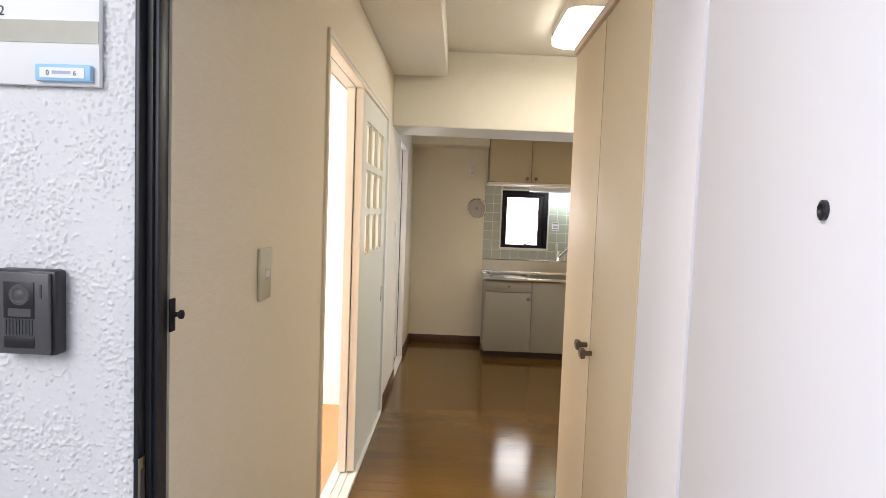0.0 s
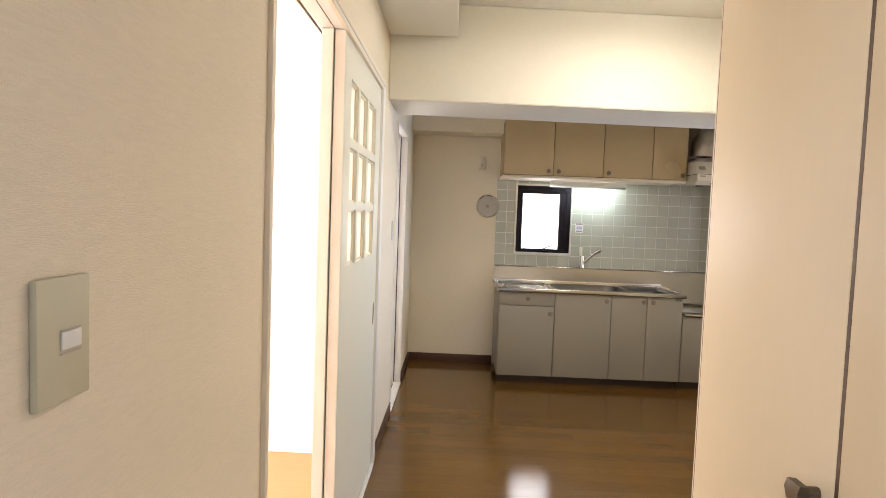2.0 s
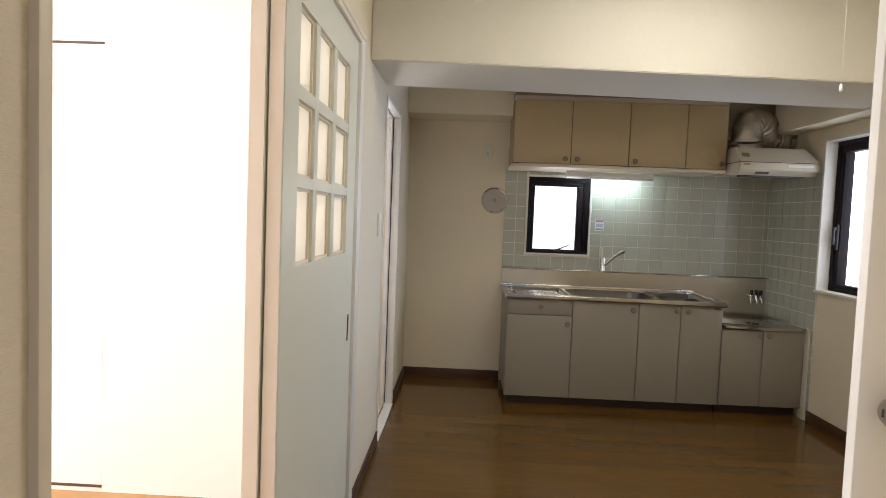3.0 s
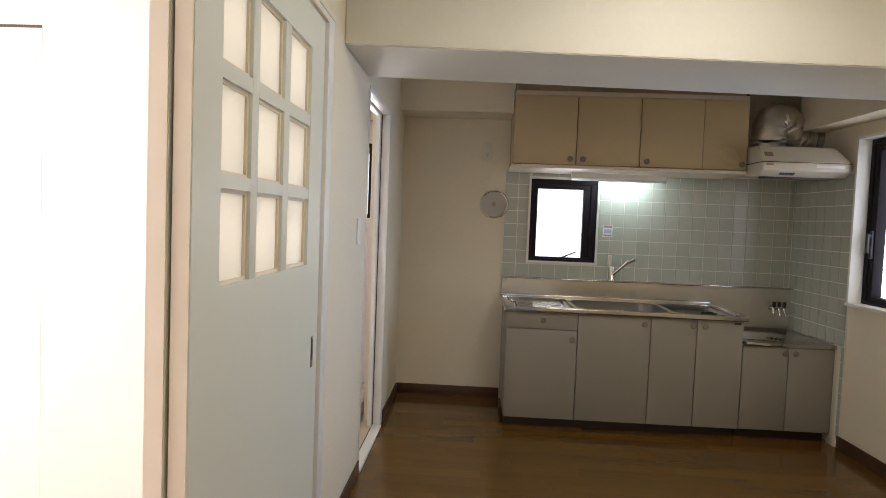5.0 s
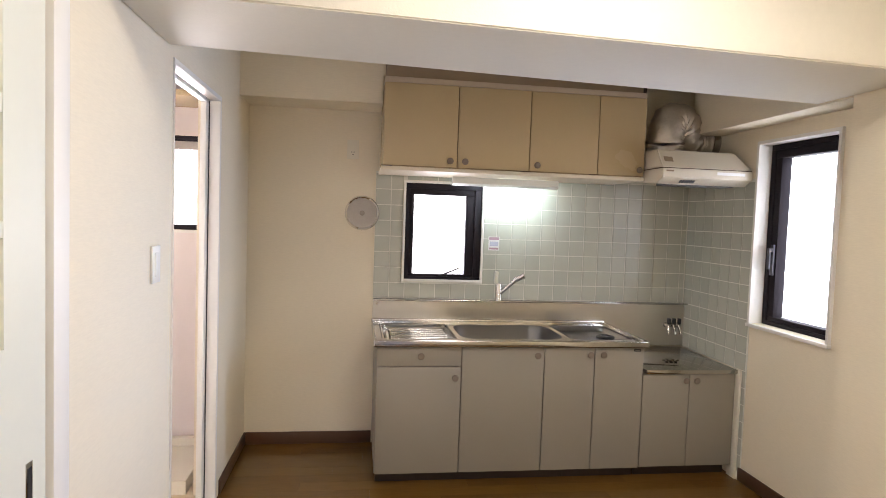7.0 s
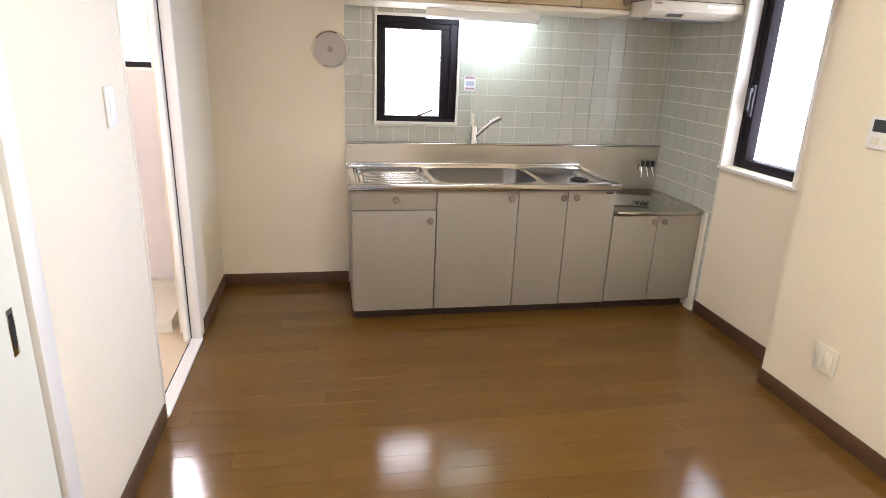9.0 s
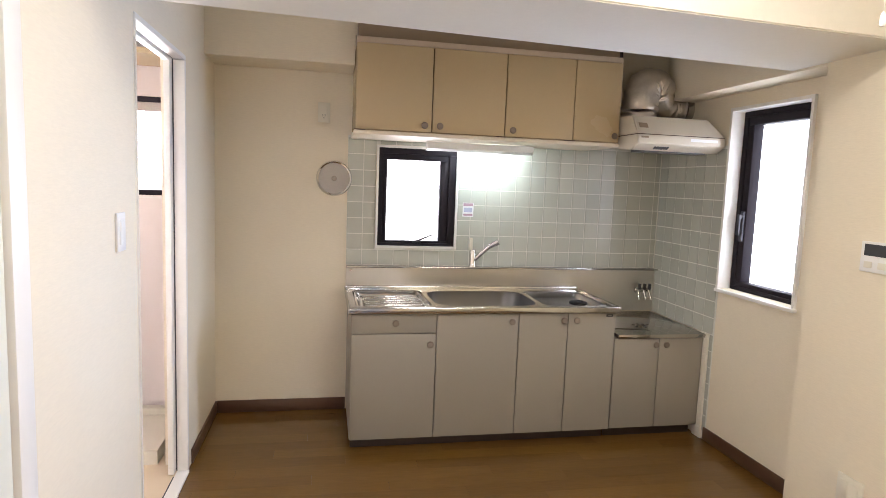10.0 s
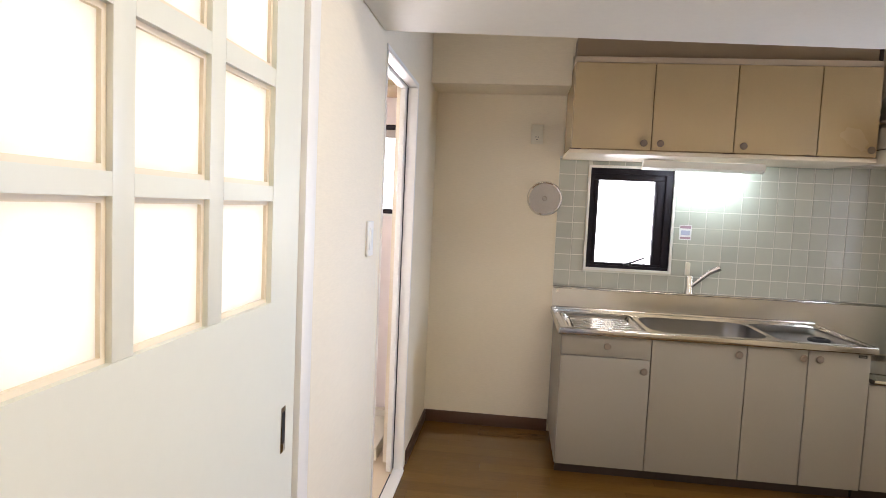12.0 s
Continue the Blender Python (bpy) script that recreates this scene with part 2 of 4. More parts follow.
def finish(name, bm, mat, smooth=None):
    bmesh.ops.recalc_face_normals(bm, faces=bm.faces)
    mesh = bpy.data.meshes.new(name)
    bm.to_mesh(mesh)
    bm.free()
    mesh.materials.append(mat)
    if smooth:
        for p in mesh.polygons:
            p.use_smooth = True
        mesh.set_sharp_from_angle(angle=radians(smooth))
    return new(name, mesh)


def thing(name, at, label, category, group=""):
    ob = new(name)
    ob.location = at
    ob.empty_display_size = 0.05
    BASE[ob.name] = Vector(at)
    return tagged(ob, label, category, group)


def part(name, bm, mat, parent, label="", smooth=35):
    base = BASE[parent.name]
    bmesh.ops.translate(bm, verts=bm.verts, vec=-base)
    ob = finish(name, bm, mat, smooth)
    ob.parent = parent
    BASE[ob.name] = base
    if label:
        ob["label"] = label
    return ob


def solo(name, bm, mat, label, category="", kind="", smooth=35, group=""):
    ob = finish(name, bm, mat, smooth)
    BASE[ob.name] = Vector((0, 0, 0))
    return tagged(ob, label, category, group, kind)


def boxes(*rows, bevel=0.0):
    bm = bmesh.new()
    for row in rows:
        box(bm, *row, bevel=bevel)
    return bm


def wall_with_holes(axis, lo, hi, a0, a1, z0, z1, holes):
    """A wall across x (axis 'x': thickness lo..hi in x, running in y) or y, with rectangular holes (a0, a1, z0, z1)."""
    bm = bmesh.new()

    def piece(p0, p1, q0, q1):
        if p1 - p0 < 1e-6 or q1 - q0 < 1e-6:
            return
        if axis == "x":
            box(bm, lo, hi, p0, p1, q0, q1)
        else:
            box(bm, p0, p1, lo, hi, q0, q1)
    at = a0
    for h0, h1, b, t in sorted(holes):
        piece(at, h0, z0, z1)
        piece(h0, h1, z0, b)
        piece(h0, h1, t, z1)
        at = h1
    piece(at, a1, z0, z1)
    return bm


S = "structure"

# ---- the large structure ----
solo("floor", boxes((XW, XE, 0.66, YN, -0.10, -0.004)), WOODGAP, "glossy brown wooden strip floor of the kitchen", "floor", S)
solo("floor_living", boxes((-3.6, XW - 0.001, 0.9, 3.92, -0.10, 0.0)), WOODLIGHT, "light orange wooden floor of the bright room", "floor", S)
solo("floor_washroom", boxes((-2.0, XW - 0.001, 4.24, YN, -0.10, 0.002)), VINYL, "cream vinyl floor of the washroom", "floor", S)
solo("ground", boxes((-60, 60, -60, 0.655, -0.25, -0.10), (-60, 60, 6.5, 60, -0.3, -0.1)), CONCRETE, "grey concrete ground outside the front door", "ground", S)

wall_w = solo("wall_west", wall_with_holes("x", XW - 0.12, XW, 0.90, YN, 0, ZC, [(1.935, 3.862, 0, 2.05), (4.66, 5.47, 0, 2.0)]), PAPER,
              "cream textured wallpaper wall with two door openings", "wall", S, smooth=None)
solo("wall_west_entry", boxes((XW - 0.12, XW + 0.001, 0.7395, 0.899, 0, ZC)), PAPER, "cream wall strip beside the front door", "wall", S, smooth=None)
wall_n = solo("wall_north", wall_with_holes("y", YN, YN + 0.16, -2.1, XE + 0.15, 0, ZC, [(-1.30, -0.70, 1.33, 1.893), (0.497, 0.991, 1.059, 1.671)]), PAPER,
              "cream wallpaper wall behind the kitchen units", "wall", S, smooth=None)
wall_e = solo("wall_east", wall_with_holes("x", XE, XE + 0.15, 4.5, YN, 0, ZC, [(4.880, 5.440, 0.922, 1.925)]), PAPER,
              "cream wallpaper wall with a tall dark window", "wall", S, smooth=None)
solo("wall_east_pillar", boxes((2.25, XE + 0.15, 2.38, 4.640, 0, ZC)), PAPER, "cream wallpaper pillar wall standing proud", "wall", S, smooth=None)
solo("wall_south", boxes((0.836, 2.25, 2.33, 2.425, 0, ZC)), PAPER, "cream wallpaper wall behind the walkway", "wall", S, smooth=None)
solo("wall_toilet", wall_with_holes("x", 0.724, 0.835, 0.76, 2.425, 0, ZC, [(1.782, 2.425, 0, 2.06)]), PAPER, "cream wall with a recessed toilet door", "wall", S, smooth=None)
solo("wall_toilet_inside", boxes((1.3, 1.4, 0.80, 2.329, 0, ZC)), PAPER, "plain wall behind the toilet door", "wall", S)
solo("wall_east_entry", boxes((0.400, 0.695, 0.66, 0.918, 0, ZC)), LEAFPAINT, "white wall strip beside the front door", "wall", S, smooth=None)
solo("ceiling", boxes((-0.59, XE, 0.66, YN, ZC, ZC + 0.12)), CEIL, "off-white papered ceiling", "ceiling", S)
solo("ceiling_living", boxes((-3.7, -0.591, 0.8, 4.24, ZC - 0.08, ZC + 0.1)), ROOMWHITE, "white ceiling of the bright room", "ceiling", S)
solo("ceiling_washroom", boxes((-2.1, -0.591, 4.241, YN, 2.25, 2.4)), ROOMWHITE, "white washroom ceiling", "ceiling", S)
solo("soffit_west", boxes((XW, -0.085, 0.765, 4.06, 2.385, ZC), bevel=0.004), CEIL, "boxed-in duct under the ceiling along the wall", "soffit", S)
def skew_beam():
    """The beam runs slightly askew across the room."""
    bm = bmesh.new()
    prism(bm, [(XW, 4.074, 2.03), (XE, 4.27, 2.03), (XE, 4.86, 2.03), (XW, 4.612, 2.03)], (0, 0, ZC - 2.031))
    bmesh.ops.bevel(bm, geom=list(bm.edges), offset=0.005, segments=2, affect="EDGES")
    return bm


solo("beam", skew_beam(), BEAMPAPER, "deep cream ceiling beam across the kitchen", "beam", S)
solo("soffit_north", boxes((XW, 0.325, 5.86, YN, 2.10, ZC), (0.326, 1.86, 5.86, YN, 2.262, ZC)), PAPER, "cream boxed beam above the back wall", "soffit", S)
solo("soffit_east", boxes((2.25, XE, 4.646, 5.83, 2.02, ZC)), PAPER, "cream boxed beam above the side window", "soffit", S)

# the bright room and the washroom
solo("wall_living_north", boxes((-3.7, XW - 0.121, 3.921, 4.24, 0, ZC)), ROOMWHITE, "bright white wall of the side room", "wall", S)
solo("wall_living_south", boxes((-3.7, XW - 0.121, 0.78, 0.90, 0, ZC)), ROOMWHITE, "white wall of the side room", "wall", S)
solo("wall_living_west", wall_with_holes("x", -3.72, -3.6, 0.9, 3.92, 0, ZC, [(1.3, 3.6, 0.05, 2.05)]), ROOMWHITE, "white wall with a balcony window", "wall", S)
solo("wall_washroom_north", boxes((-1.999, -1.302, YN - 0.012, YN - 0.001, 0, 2.249), (-0.698, -0.591, YN - 0.012, YN - 0.001, 0, 2.249), (-1.302, -0.698, YN - 0.012, YN - 0.001, 0, 1.328), (-1.302, -0.698, YN - 0.012, YN - 0.001, 1.895, 2.249)), WASHPAPER, "pale pinkish washroom wall round the window", "wall", S)
solo("wall_washroom_west", boxes((-2.1, -2.0, 4.241, YN, 0, 2.4)), WASHPAPER, "pale pinkish wall of the washroom", "wall", S)

# front of the flat
solo("wall_front_low", boxes((-3.7, -1.0, 0.66, 0.76, -0.1, 2.9), (-1.0, -0.500, 0.692, 0.739, -0.1, 2.9), (0.696, 3.5, 0.66, 0.759, -0.1, 2.9),
     (-0.4999, 0.696, 0.66, 0.76, 2.585, 2.9), (-0.4999, 0.3995, 0.66, 0.739, 2.11, 2.585)), STUCCO, "white stucco outer wall beside the front door", "wall", S)


def stucco_panel():
    """The rough sprayed plaster in relief: small drops, thick in places and flattened in others."""
    nx, nz, x0, x1, z0, z1 = 116, 640, -0.74, -0.500, 0.75, 2.03
    verts, faces = [], []
    for k in range(nz + 1):
        for i in range(nx + 1):
            x, z = x0 + (x1 - x0) * i / nx, z0 + (z1 - z0) * k / nz
            a = noise.noise(Vector((x * 150 + 0.3 * z, 3.1, z * 130)))
            b = noise.noise(Vector((x * 270, 7.7, z * 235)))
            c = noise.noise(Vector((x * 14, 5.5, z * 12)))
            h = min(0.42, max(0.0, a * 0.8 + b * 0.6 + c * 0.55 - 0.17)) ** 0.6 * 0.0064
            h += 0.0007 * noise.noise(Vector((x * 60, 1.0, z * 60)))
            verts.append((x, 0.6845 - h, z))
    w = nx + 1
    for k in range(nz):
        for i in range(nx):
            faces.append((k * w + i, k * w + i + 1, (k + 1) * w + i + 1, (k + 1) * w + i))
    mesh = bpy.data.meshes.new("stucco")
    mesh.from_pydata(verts, [], faces)
    bm = bmesh.new()
    bm.from_mesh(mesh)
    bpy.data.meshes.remove(mesh)
    return bm


wall_f = solo("wall_front_stucco", stucco_panel(), STUCCO, "rough white sprayed stucco wall", "wall", S, smooth=80)
solo("wall_front_rest", boxes((-1.0, -0.74, 0.683, 0.691, -0.1, 2.9), (-0.74, -0.500, 0.683, 0.691, -0.1, 0.75), (-0.74, -0.500, 0.683, 0.691, 2.03, 2.9)), STUCCO,
     "white stucco wall above and below", "wall", S)


# ---- floor boards ----
def floor_boards():
    floor = bpy.data.objects["floor"]
    bm = bmesh.new()
    length, width = 0.908, 0.0985
    box(bm, 0.0003, length - 0.0003, 0.0003, width - 0.0003, -0.008, 0.0)
    mesh = finish("floor_board", bm, WOOD).data
    first = bpy.data.objects["floor_board"]
    bpy.data.objects.remove(first)
    shorts = {}
    y, row = 0.76, 0
    while y < YN - 0.002:
        x = XW - (row * 0.37 % 0.908)
        while x < XE:
            a, b = max(x, XW), min(x + length, XE)
            if b - a > 0.03:
                use = mesh
                if b - a < length - 0.001:
                    key = round(b - a, 3)
                    if key not in shorts:
                        bm = bmesh.new()
                        box(bm, 0.0003, b - a - 0.0003, 0.0003, width - 0.0003, -0.008, 0.0)
                        m2 = finish("floor_board", bm, WOOD)
                        shorts[key] = m2.data
                        bpy.data.objects.remove(m2)
                    use = shorts[key]
                ob = new("floor_board", use)
                ob.location = (a, y, 0.0)
                ob.parent = floor
            x += length
        y += width
        row += 1


# ---- skirting ----
def skirting(name, *rows):
    solo(name, boxes(*rows, bevel=0.003), BASEB, "dark brown wooden baseboard along the wall", "baseboard", S)


skirting("baseboard", (XW, XW + 0.009, 3.868, 4.655, 0, 0.078))
skirting("baseboard", (XW, XW + 0.009, 5.475, YN, 0, 0.078))
skirting("baseboard", (XW + 0.01, 0.318, YN - 0.009, YN, 0, 0.078))
skirting("baseboard", (XE - 0.009, XE, 4.646, 5.47, 0, 0.078))
skirting("baseboard", (2.241, 2.25, 2.43, 4.640, 0, 0.078), (2.241, 2.411, 4.640, 4.649, 0, 0.078))


# ---- sliding door opening ----
def sliding_opening():
    frame_ = thing("door_frame", (XW, 2.9, 0), "pale wooden frame of the wide sliding door opening", "door frame")
    frame_["kind"] = S
    part("jamb", boxes((XW - 0.128, XW + 0.012, 1.914, 1.936, 0, 2.05), bevel=0.003), CREAMTRIM, frame_, "tan near jamb")
    part("jamb", boxes((XW - 0.128, XW + 0.010, 3.792, 3.866, 0, 2.05), bevel=0.003), TRIM, frame_)
    part("head", boxes((XW - 0.128, XW + 0.012, 1.914, 3.866, 2.05, 2.072), bevel=0.003), CREAMTRIM, frame_)
    part("head_track", boxes((XW - 0.10, XW + 0.008, 1.936, 3.792, 2.036, 2.0495)), TRIM, frame_)
    # The head is solid: a dark strip stands in for the groove's shade.
    part("groove_shade", boxes((XW - 0.0473, XW - 0.0443, 1.936, 3.792, 2.0352, 2.0359)), BASEB, frame_, "dark strip drawn for the shade of a track groove")
    part("track_lip", boxes((XW - 0.004, XW + 0.009, 1.936, 3.792, 2.026, 2.0355)), CREAMTRIM, frame_)
    part("sill", boxes((XW - 0.12, XW + 0.014, 1.936, 3.792, 0.001, 0.012)), TRIM, frame_, "white grooved door sill")
    part("sill_rail", boxes((XW - 0.04, XW - 0.034, 1.936, 3.792, 0.012, 0.017), (XW - 0.08, XW - 0.074, 1.936, 3.792, 0.012, 0.017), (XW + 0.0, XW + 0.012, 1.936, 3.792, 0.012, 0.019)), TRIM, frame_)


COLS = ((2.933, 3.112), (3.158, 3.360), (3.410, 3.628))
ROWSZ = ((1.168, 1.388), (1.420, 1.630), (1.667, 1.890))


def sliding_panel(x0, x1, y0, y1, shift, pull):
    door = thing("sliding_door", (x0, y0, 0), "pale green-white sliding door with nine frosted panes, slid open", "sliding door", "sliding doors")
    c = [(a + shift, b + shift) for a, b in COLS]
    rows = [(x0, x1, y0, y1, 0.018, ROWSZ[0][0]), (x0, x1, y0, y1, ROWSZ[2][1], 2.034),
            (x0, x1, y0, c[0][0], ROWSZ[0][0], ROWSZ[2][1]), (x0, x1, c[2][1], y1, ROWSZ[0][0], ROWSZ[2][1])]
    part("door_body", boxes(*rows), DOORGREEN, door, smooth=None)
    mx0, mx1 = x0 + 0.001, x1 - 0.001
    for a, b in ((c[0][1], c[1][0]), (c[1][1], c[2][0])):
        part("mullion", boxes((mx0, mx1, a, b, ROWSZ[0][0], ROWSZ[2][1]), bevel=0.002), DOORGREEN, door)
    for a, b in ((ROWSZ[0][1], ROWSZ[1][0]), (ROWSZ[1][1], ROWSZ[2][0])):
        for p, q in c:
            part("muntin", boxes((mx0 + 0.0005, mx1 - 0.0005, p, q, a, b)), DOORGREEN, door)
    for p, q in c:
        for a, b in ROWSZ:
            part("bead", boxes((x0 + 0.022, x0 + 0.029, p, p + 0.009, a, b), (x0 + 0.022, x0 + 0.029, q - 0.009, q, a, b),
                               (x0 + 0.022, x0 + 0.029, p + 0.009, q - 0.009, a, a + 0.009), (x0 + 0.022, x0 + 0.029, p + 0.009, q - 0.009, b - 0.009, b)), CREAMTRIM, door)
            part("pane", boxes((x0 + 0.018, x0 + 0.0215, p, q, a, b)), PANE, door, "frosted cream pane")
    part("edge_strip", boxes((x0 + 0.002, x1 - 0.002, y0 - 0.003, y0, 0.02, 2.03)), EDGEPEACH, door, "peach door edge")
    if pull:
        part("finger_pull", boxes((x1 - 0.001, x1 + 0.002, y1 - 0.082, y1 - 0.055, 0.798, 0.908), bevel=0.001), CHROME, door, "chrome finger pull")
        part("pull_recess", boxes((x1 + 0.002, x1 + 0.003, y1 - 0.077, y1 - 0.061, 0.822, 0.896)), DARKPL, door, "dark recess of the pull")


sliding_opening()
sliding_panel(XW - 0.044, XW - 0.004, 2.800, 3.784, 0.0, True)
sliding_panel(XW - 0.090, XW - 0.0475, 2.790, 3.786, 0.0, False)


def living_closet():
    c = thing("closet_doors", (-2.4, 3.92, 0), "white closet doors set flush in the bright wall", "closet door")
    part("door_leaf", boxes((-2.4, -1.625, 3.9200, 3.9215, 0.035, 2.022)), ROOMWHITE, c)
    part("door_leaf", boxes((-3.4, -2.403, 3.9200, 3.9215, 0.035, 2.022)), ROOMWHITE, c)
    part("top_gap", boxes((-3.4, -1.625, 3.917, 3.9205, 2.023, 2.033)), BASEB, c, "dark gap above the doors")
    part("bottom_gap", boxes((-3.4, -1.625, 3.917, 3.9205, 0.022, 0.034)), BASEB, c, "dark gap below the doors")


living_closet()


# ---- windows ----
def backdrop(name, *row, mat=None):
    mat = mat or DAY
    solo(name, boxes(row), mat, "bright overcast sky behind the glass", "backdrop", S)


def window_sink():
    w = thing("window_1", (0.75, YN, 1.06), "dark bronze tilting kitchen window with frosted glass", "window")
    w["kind"] = S
    x0, x1, z0, z1, y = 0.483, 1.005, 1.045, 1.685, YN
    part("window_casing", boxes((x0, x1, y - 0.018, y + 0.05, z0, z0 + 0.014), (x0, x1, y - 0.018, y + 0.05, z1 - 0.014, z1),
                                (x0, x0 + 0.014, y - 0.018, y + 0.05, z0 + 0.014, z1 - 0.014), (x1 - 0.014, x1, y - 0.018, y + 0.05, z0 + 0.014, z1 - 0.014)), TRIM, w, "white thin window casing")
    a, b, c, d = x0 + 0.014, x1 - 0.014, z0 + 0.014, z1 - 0.014
    part("window_frame", boxes((a, b, y + 0.0, y + 0.06, c, c + 0.018), (a, b, y, y + 0.06, d - 0.035, d), (a, a + 0.027, y, y + 0.06, c + 0.018, d - 0.035), (b - 0.045, b, y, y + 0.06, c + 0.018, d - 0.035), bevel=0.002), BRONZE, w)
    a, b, c, d = a + 0.027, b - 0.045, c + 0.018, d - 0.035
    part("sash", boxes((a, b, y + 0.012, y + 0.045, c, c + 0.014), (a, b, y + 0.012, y + 0.045, d - 0.036, d), (a, a + 0.027, y + 0.012, y + 0.045, c + 0.014, d - 0.036), (b - 0.055, b, y + 0.012, y + 0.045, c + 0.014, d - 0.036), bevel=0.003), BRONZE, w)
    part("pane", boxes((a + 0.02, b - 0.05, y + 0.03, y + 0.034, c + 0.015, d - 0.04)), GLASS, w).visible_shadow = False
    bm = bmesh.new()
    box(bm, 0.725, 0.775, y - 0.012, y + 0.014, c + 0.002, c + 0.018, bevel=0.003)
    rod(bm, (0.745, y - 0.012, c + 0.014), (0.848, y - 0.03, c + 0.06), 0.006, 0.004, 12)
    part("window_handle", bm, DARKPL, w, "dark lever handle")
    backdrop("backdrop", 0.499, 0.989, YN + 0.075, YN + 0.085, 1.061, 1.669)


def window_side():
    w = thing("window_2", (XE, 5.16, 0.9), "tall dark bronze casement window in the side wall", "window")
    w["kind"] = S
    y0, y1, z0, z1, x = 4.863, 5.457, 0.903, 1.942, XE
    t = 0.018
    part("window_casing", boxes((x - 0.016, x + 0.062, y0, y1, z1 - t, z1), (x - 0.016, x + 0.062, y0, y0 + t, z0 + t, z1 - t), (x - 0.016, x + 0.062, y1 - t, y1, z0 + t, z1 - t)), TRIM, w, "white window casing")
    part("window_sill", boxes((x - 0.022, x + 0.062, y0 - 0.005, y1 + 0.005, z0, z0 + t), bevel=0.002), TRIM, w)
    a, b, c, d = y0 + t, y1 - t, z0 + t, z1 - t
    f0, f1 = x + 0.0625, x + 0.14
    part("window_frame", boxes((f0, f1, a, b, c, c + 0.022), (f0, f1, a, b, d - 0.03, d), (f0, f1, a, a + 0.022, c + 0.022, d - 0.03), (f0, f1, b - 0.03, b, c + 0.022, d - 0.03), bevel=0.002), BRONZE, w)
    a, b, c, d = a + 0.022, b - 0.03, c + 0.022, d - 0.03
    s0, s1 = x + 0.072, x + 0.132
    part("sash", boxes((s0, s1, a, b, c, c + 0.026), (s0, s1, a, b, d - 0.045, d), (s0, s1, a, a + 0.03, c + 0.026, d - 0.045), (s0, s1, b - 0.045, b, c + 0.026, d - 0.045), bevel=0.003), BRONZE, w)
    part("pane", boxes((x + 0.118, x + 0.122, a + 0.02, b - 0.035, c + 0.02, d - 0.04)), GLASS, w).visible_shadow = False
    bm = bmesh.new()
    box(bm, x + 0.058, x + 0.0720, b - 0.036, b - 0.012, 1.20, 1.37, bevel=0.003)
    box(bm, x + 0.040, x + 0.060, b - 0.032, b - 0.018, 1.33, 1.35, bevel=0.002)
    box(bm, x + 0.034, x + 0.046, b - 0.036, b - 0.014, 1.235, 1.352, bevel=0.004)
    part("window_handle", bm, HANDLE, w, "dark grey grip handle")
    backdrop("backdrop", XE + 0.152, XE + 0.162, 4.80, 5.52, 0.85, 2.0, mat=DAYSIDE)


def window_wash():
    w = thing("window_3", (-1.0, YN, 1.33), "small dark bronze washroom window with frosted glass", "window")
    w["kind"] = S
    a, b, c, d, y = -1.30, -0.70, 1.33, 1.893, YN
    part("window_frame", boxes((a, b, y, y + 0.06, c, c + 0.03), (a, b, y, y + 0.06, d - 0.03, d), (a, a + 0.03, y, y + 0.06, c + 0.03, d - 0.03), (b - 0.03, b, y, y + 0.06, c + 0.03, d - 0.03), bevel=0.002), BRONZE, w)
    part("sash_top", boxes((a + 0.0305, b - 0.0305, y + 0.01, y + 0.03, d - 0.08, d - 0.0305), bevel=0.002), VENTGREY, w, "pale grey upper rail")
    part("window_sill", boxes((a - 0.02, b + 0.02, y - 0.02, y + 0.02, c - 0.018, c - 0.001)), TRIM, w, "white sill")
    part("pane", boxes((a + 0.02, b - 0.02, y + 0.03, y + 0.034, c + 0.02, d - 0.06)), GLASS, w).visible_shadow = False
    backdrop("backdrop", -1.298, -0.702, YN + 0.075, YN + 0.085, 1.332, 1.891)


window_sink()
window_side()
window_wash()
backdrop("backdrop", -4.6, -4.58, 0.0, 5.0, -0.1, 3.2)


# ---- kitchen units ----
def knob(parent, x, y, z):
    bm = bmesh.new()
    lathe(bm, [(0.008, 0.0), (0.007, 0.010), (0.0155, 0.014), (0.0185, 0.018), (0.0185, 0.022), (0.015, 0.0255), (0.0001, 0.0265)], (x, y, z), (0, -1, 0), 20)
    part("knob", bm, KNOB, parent, "dull worn metal knob")


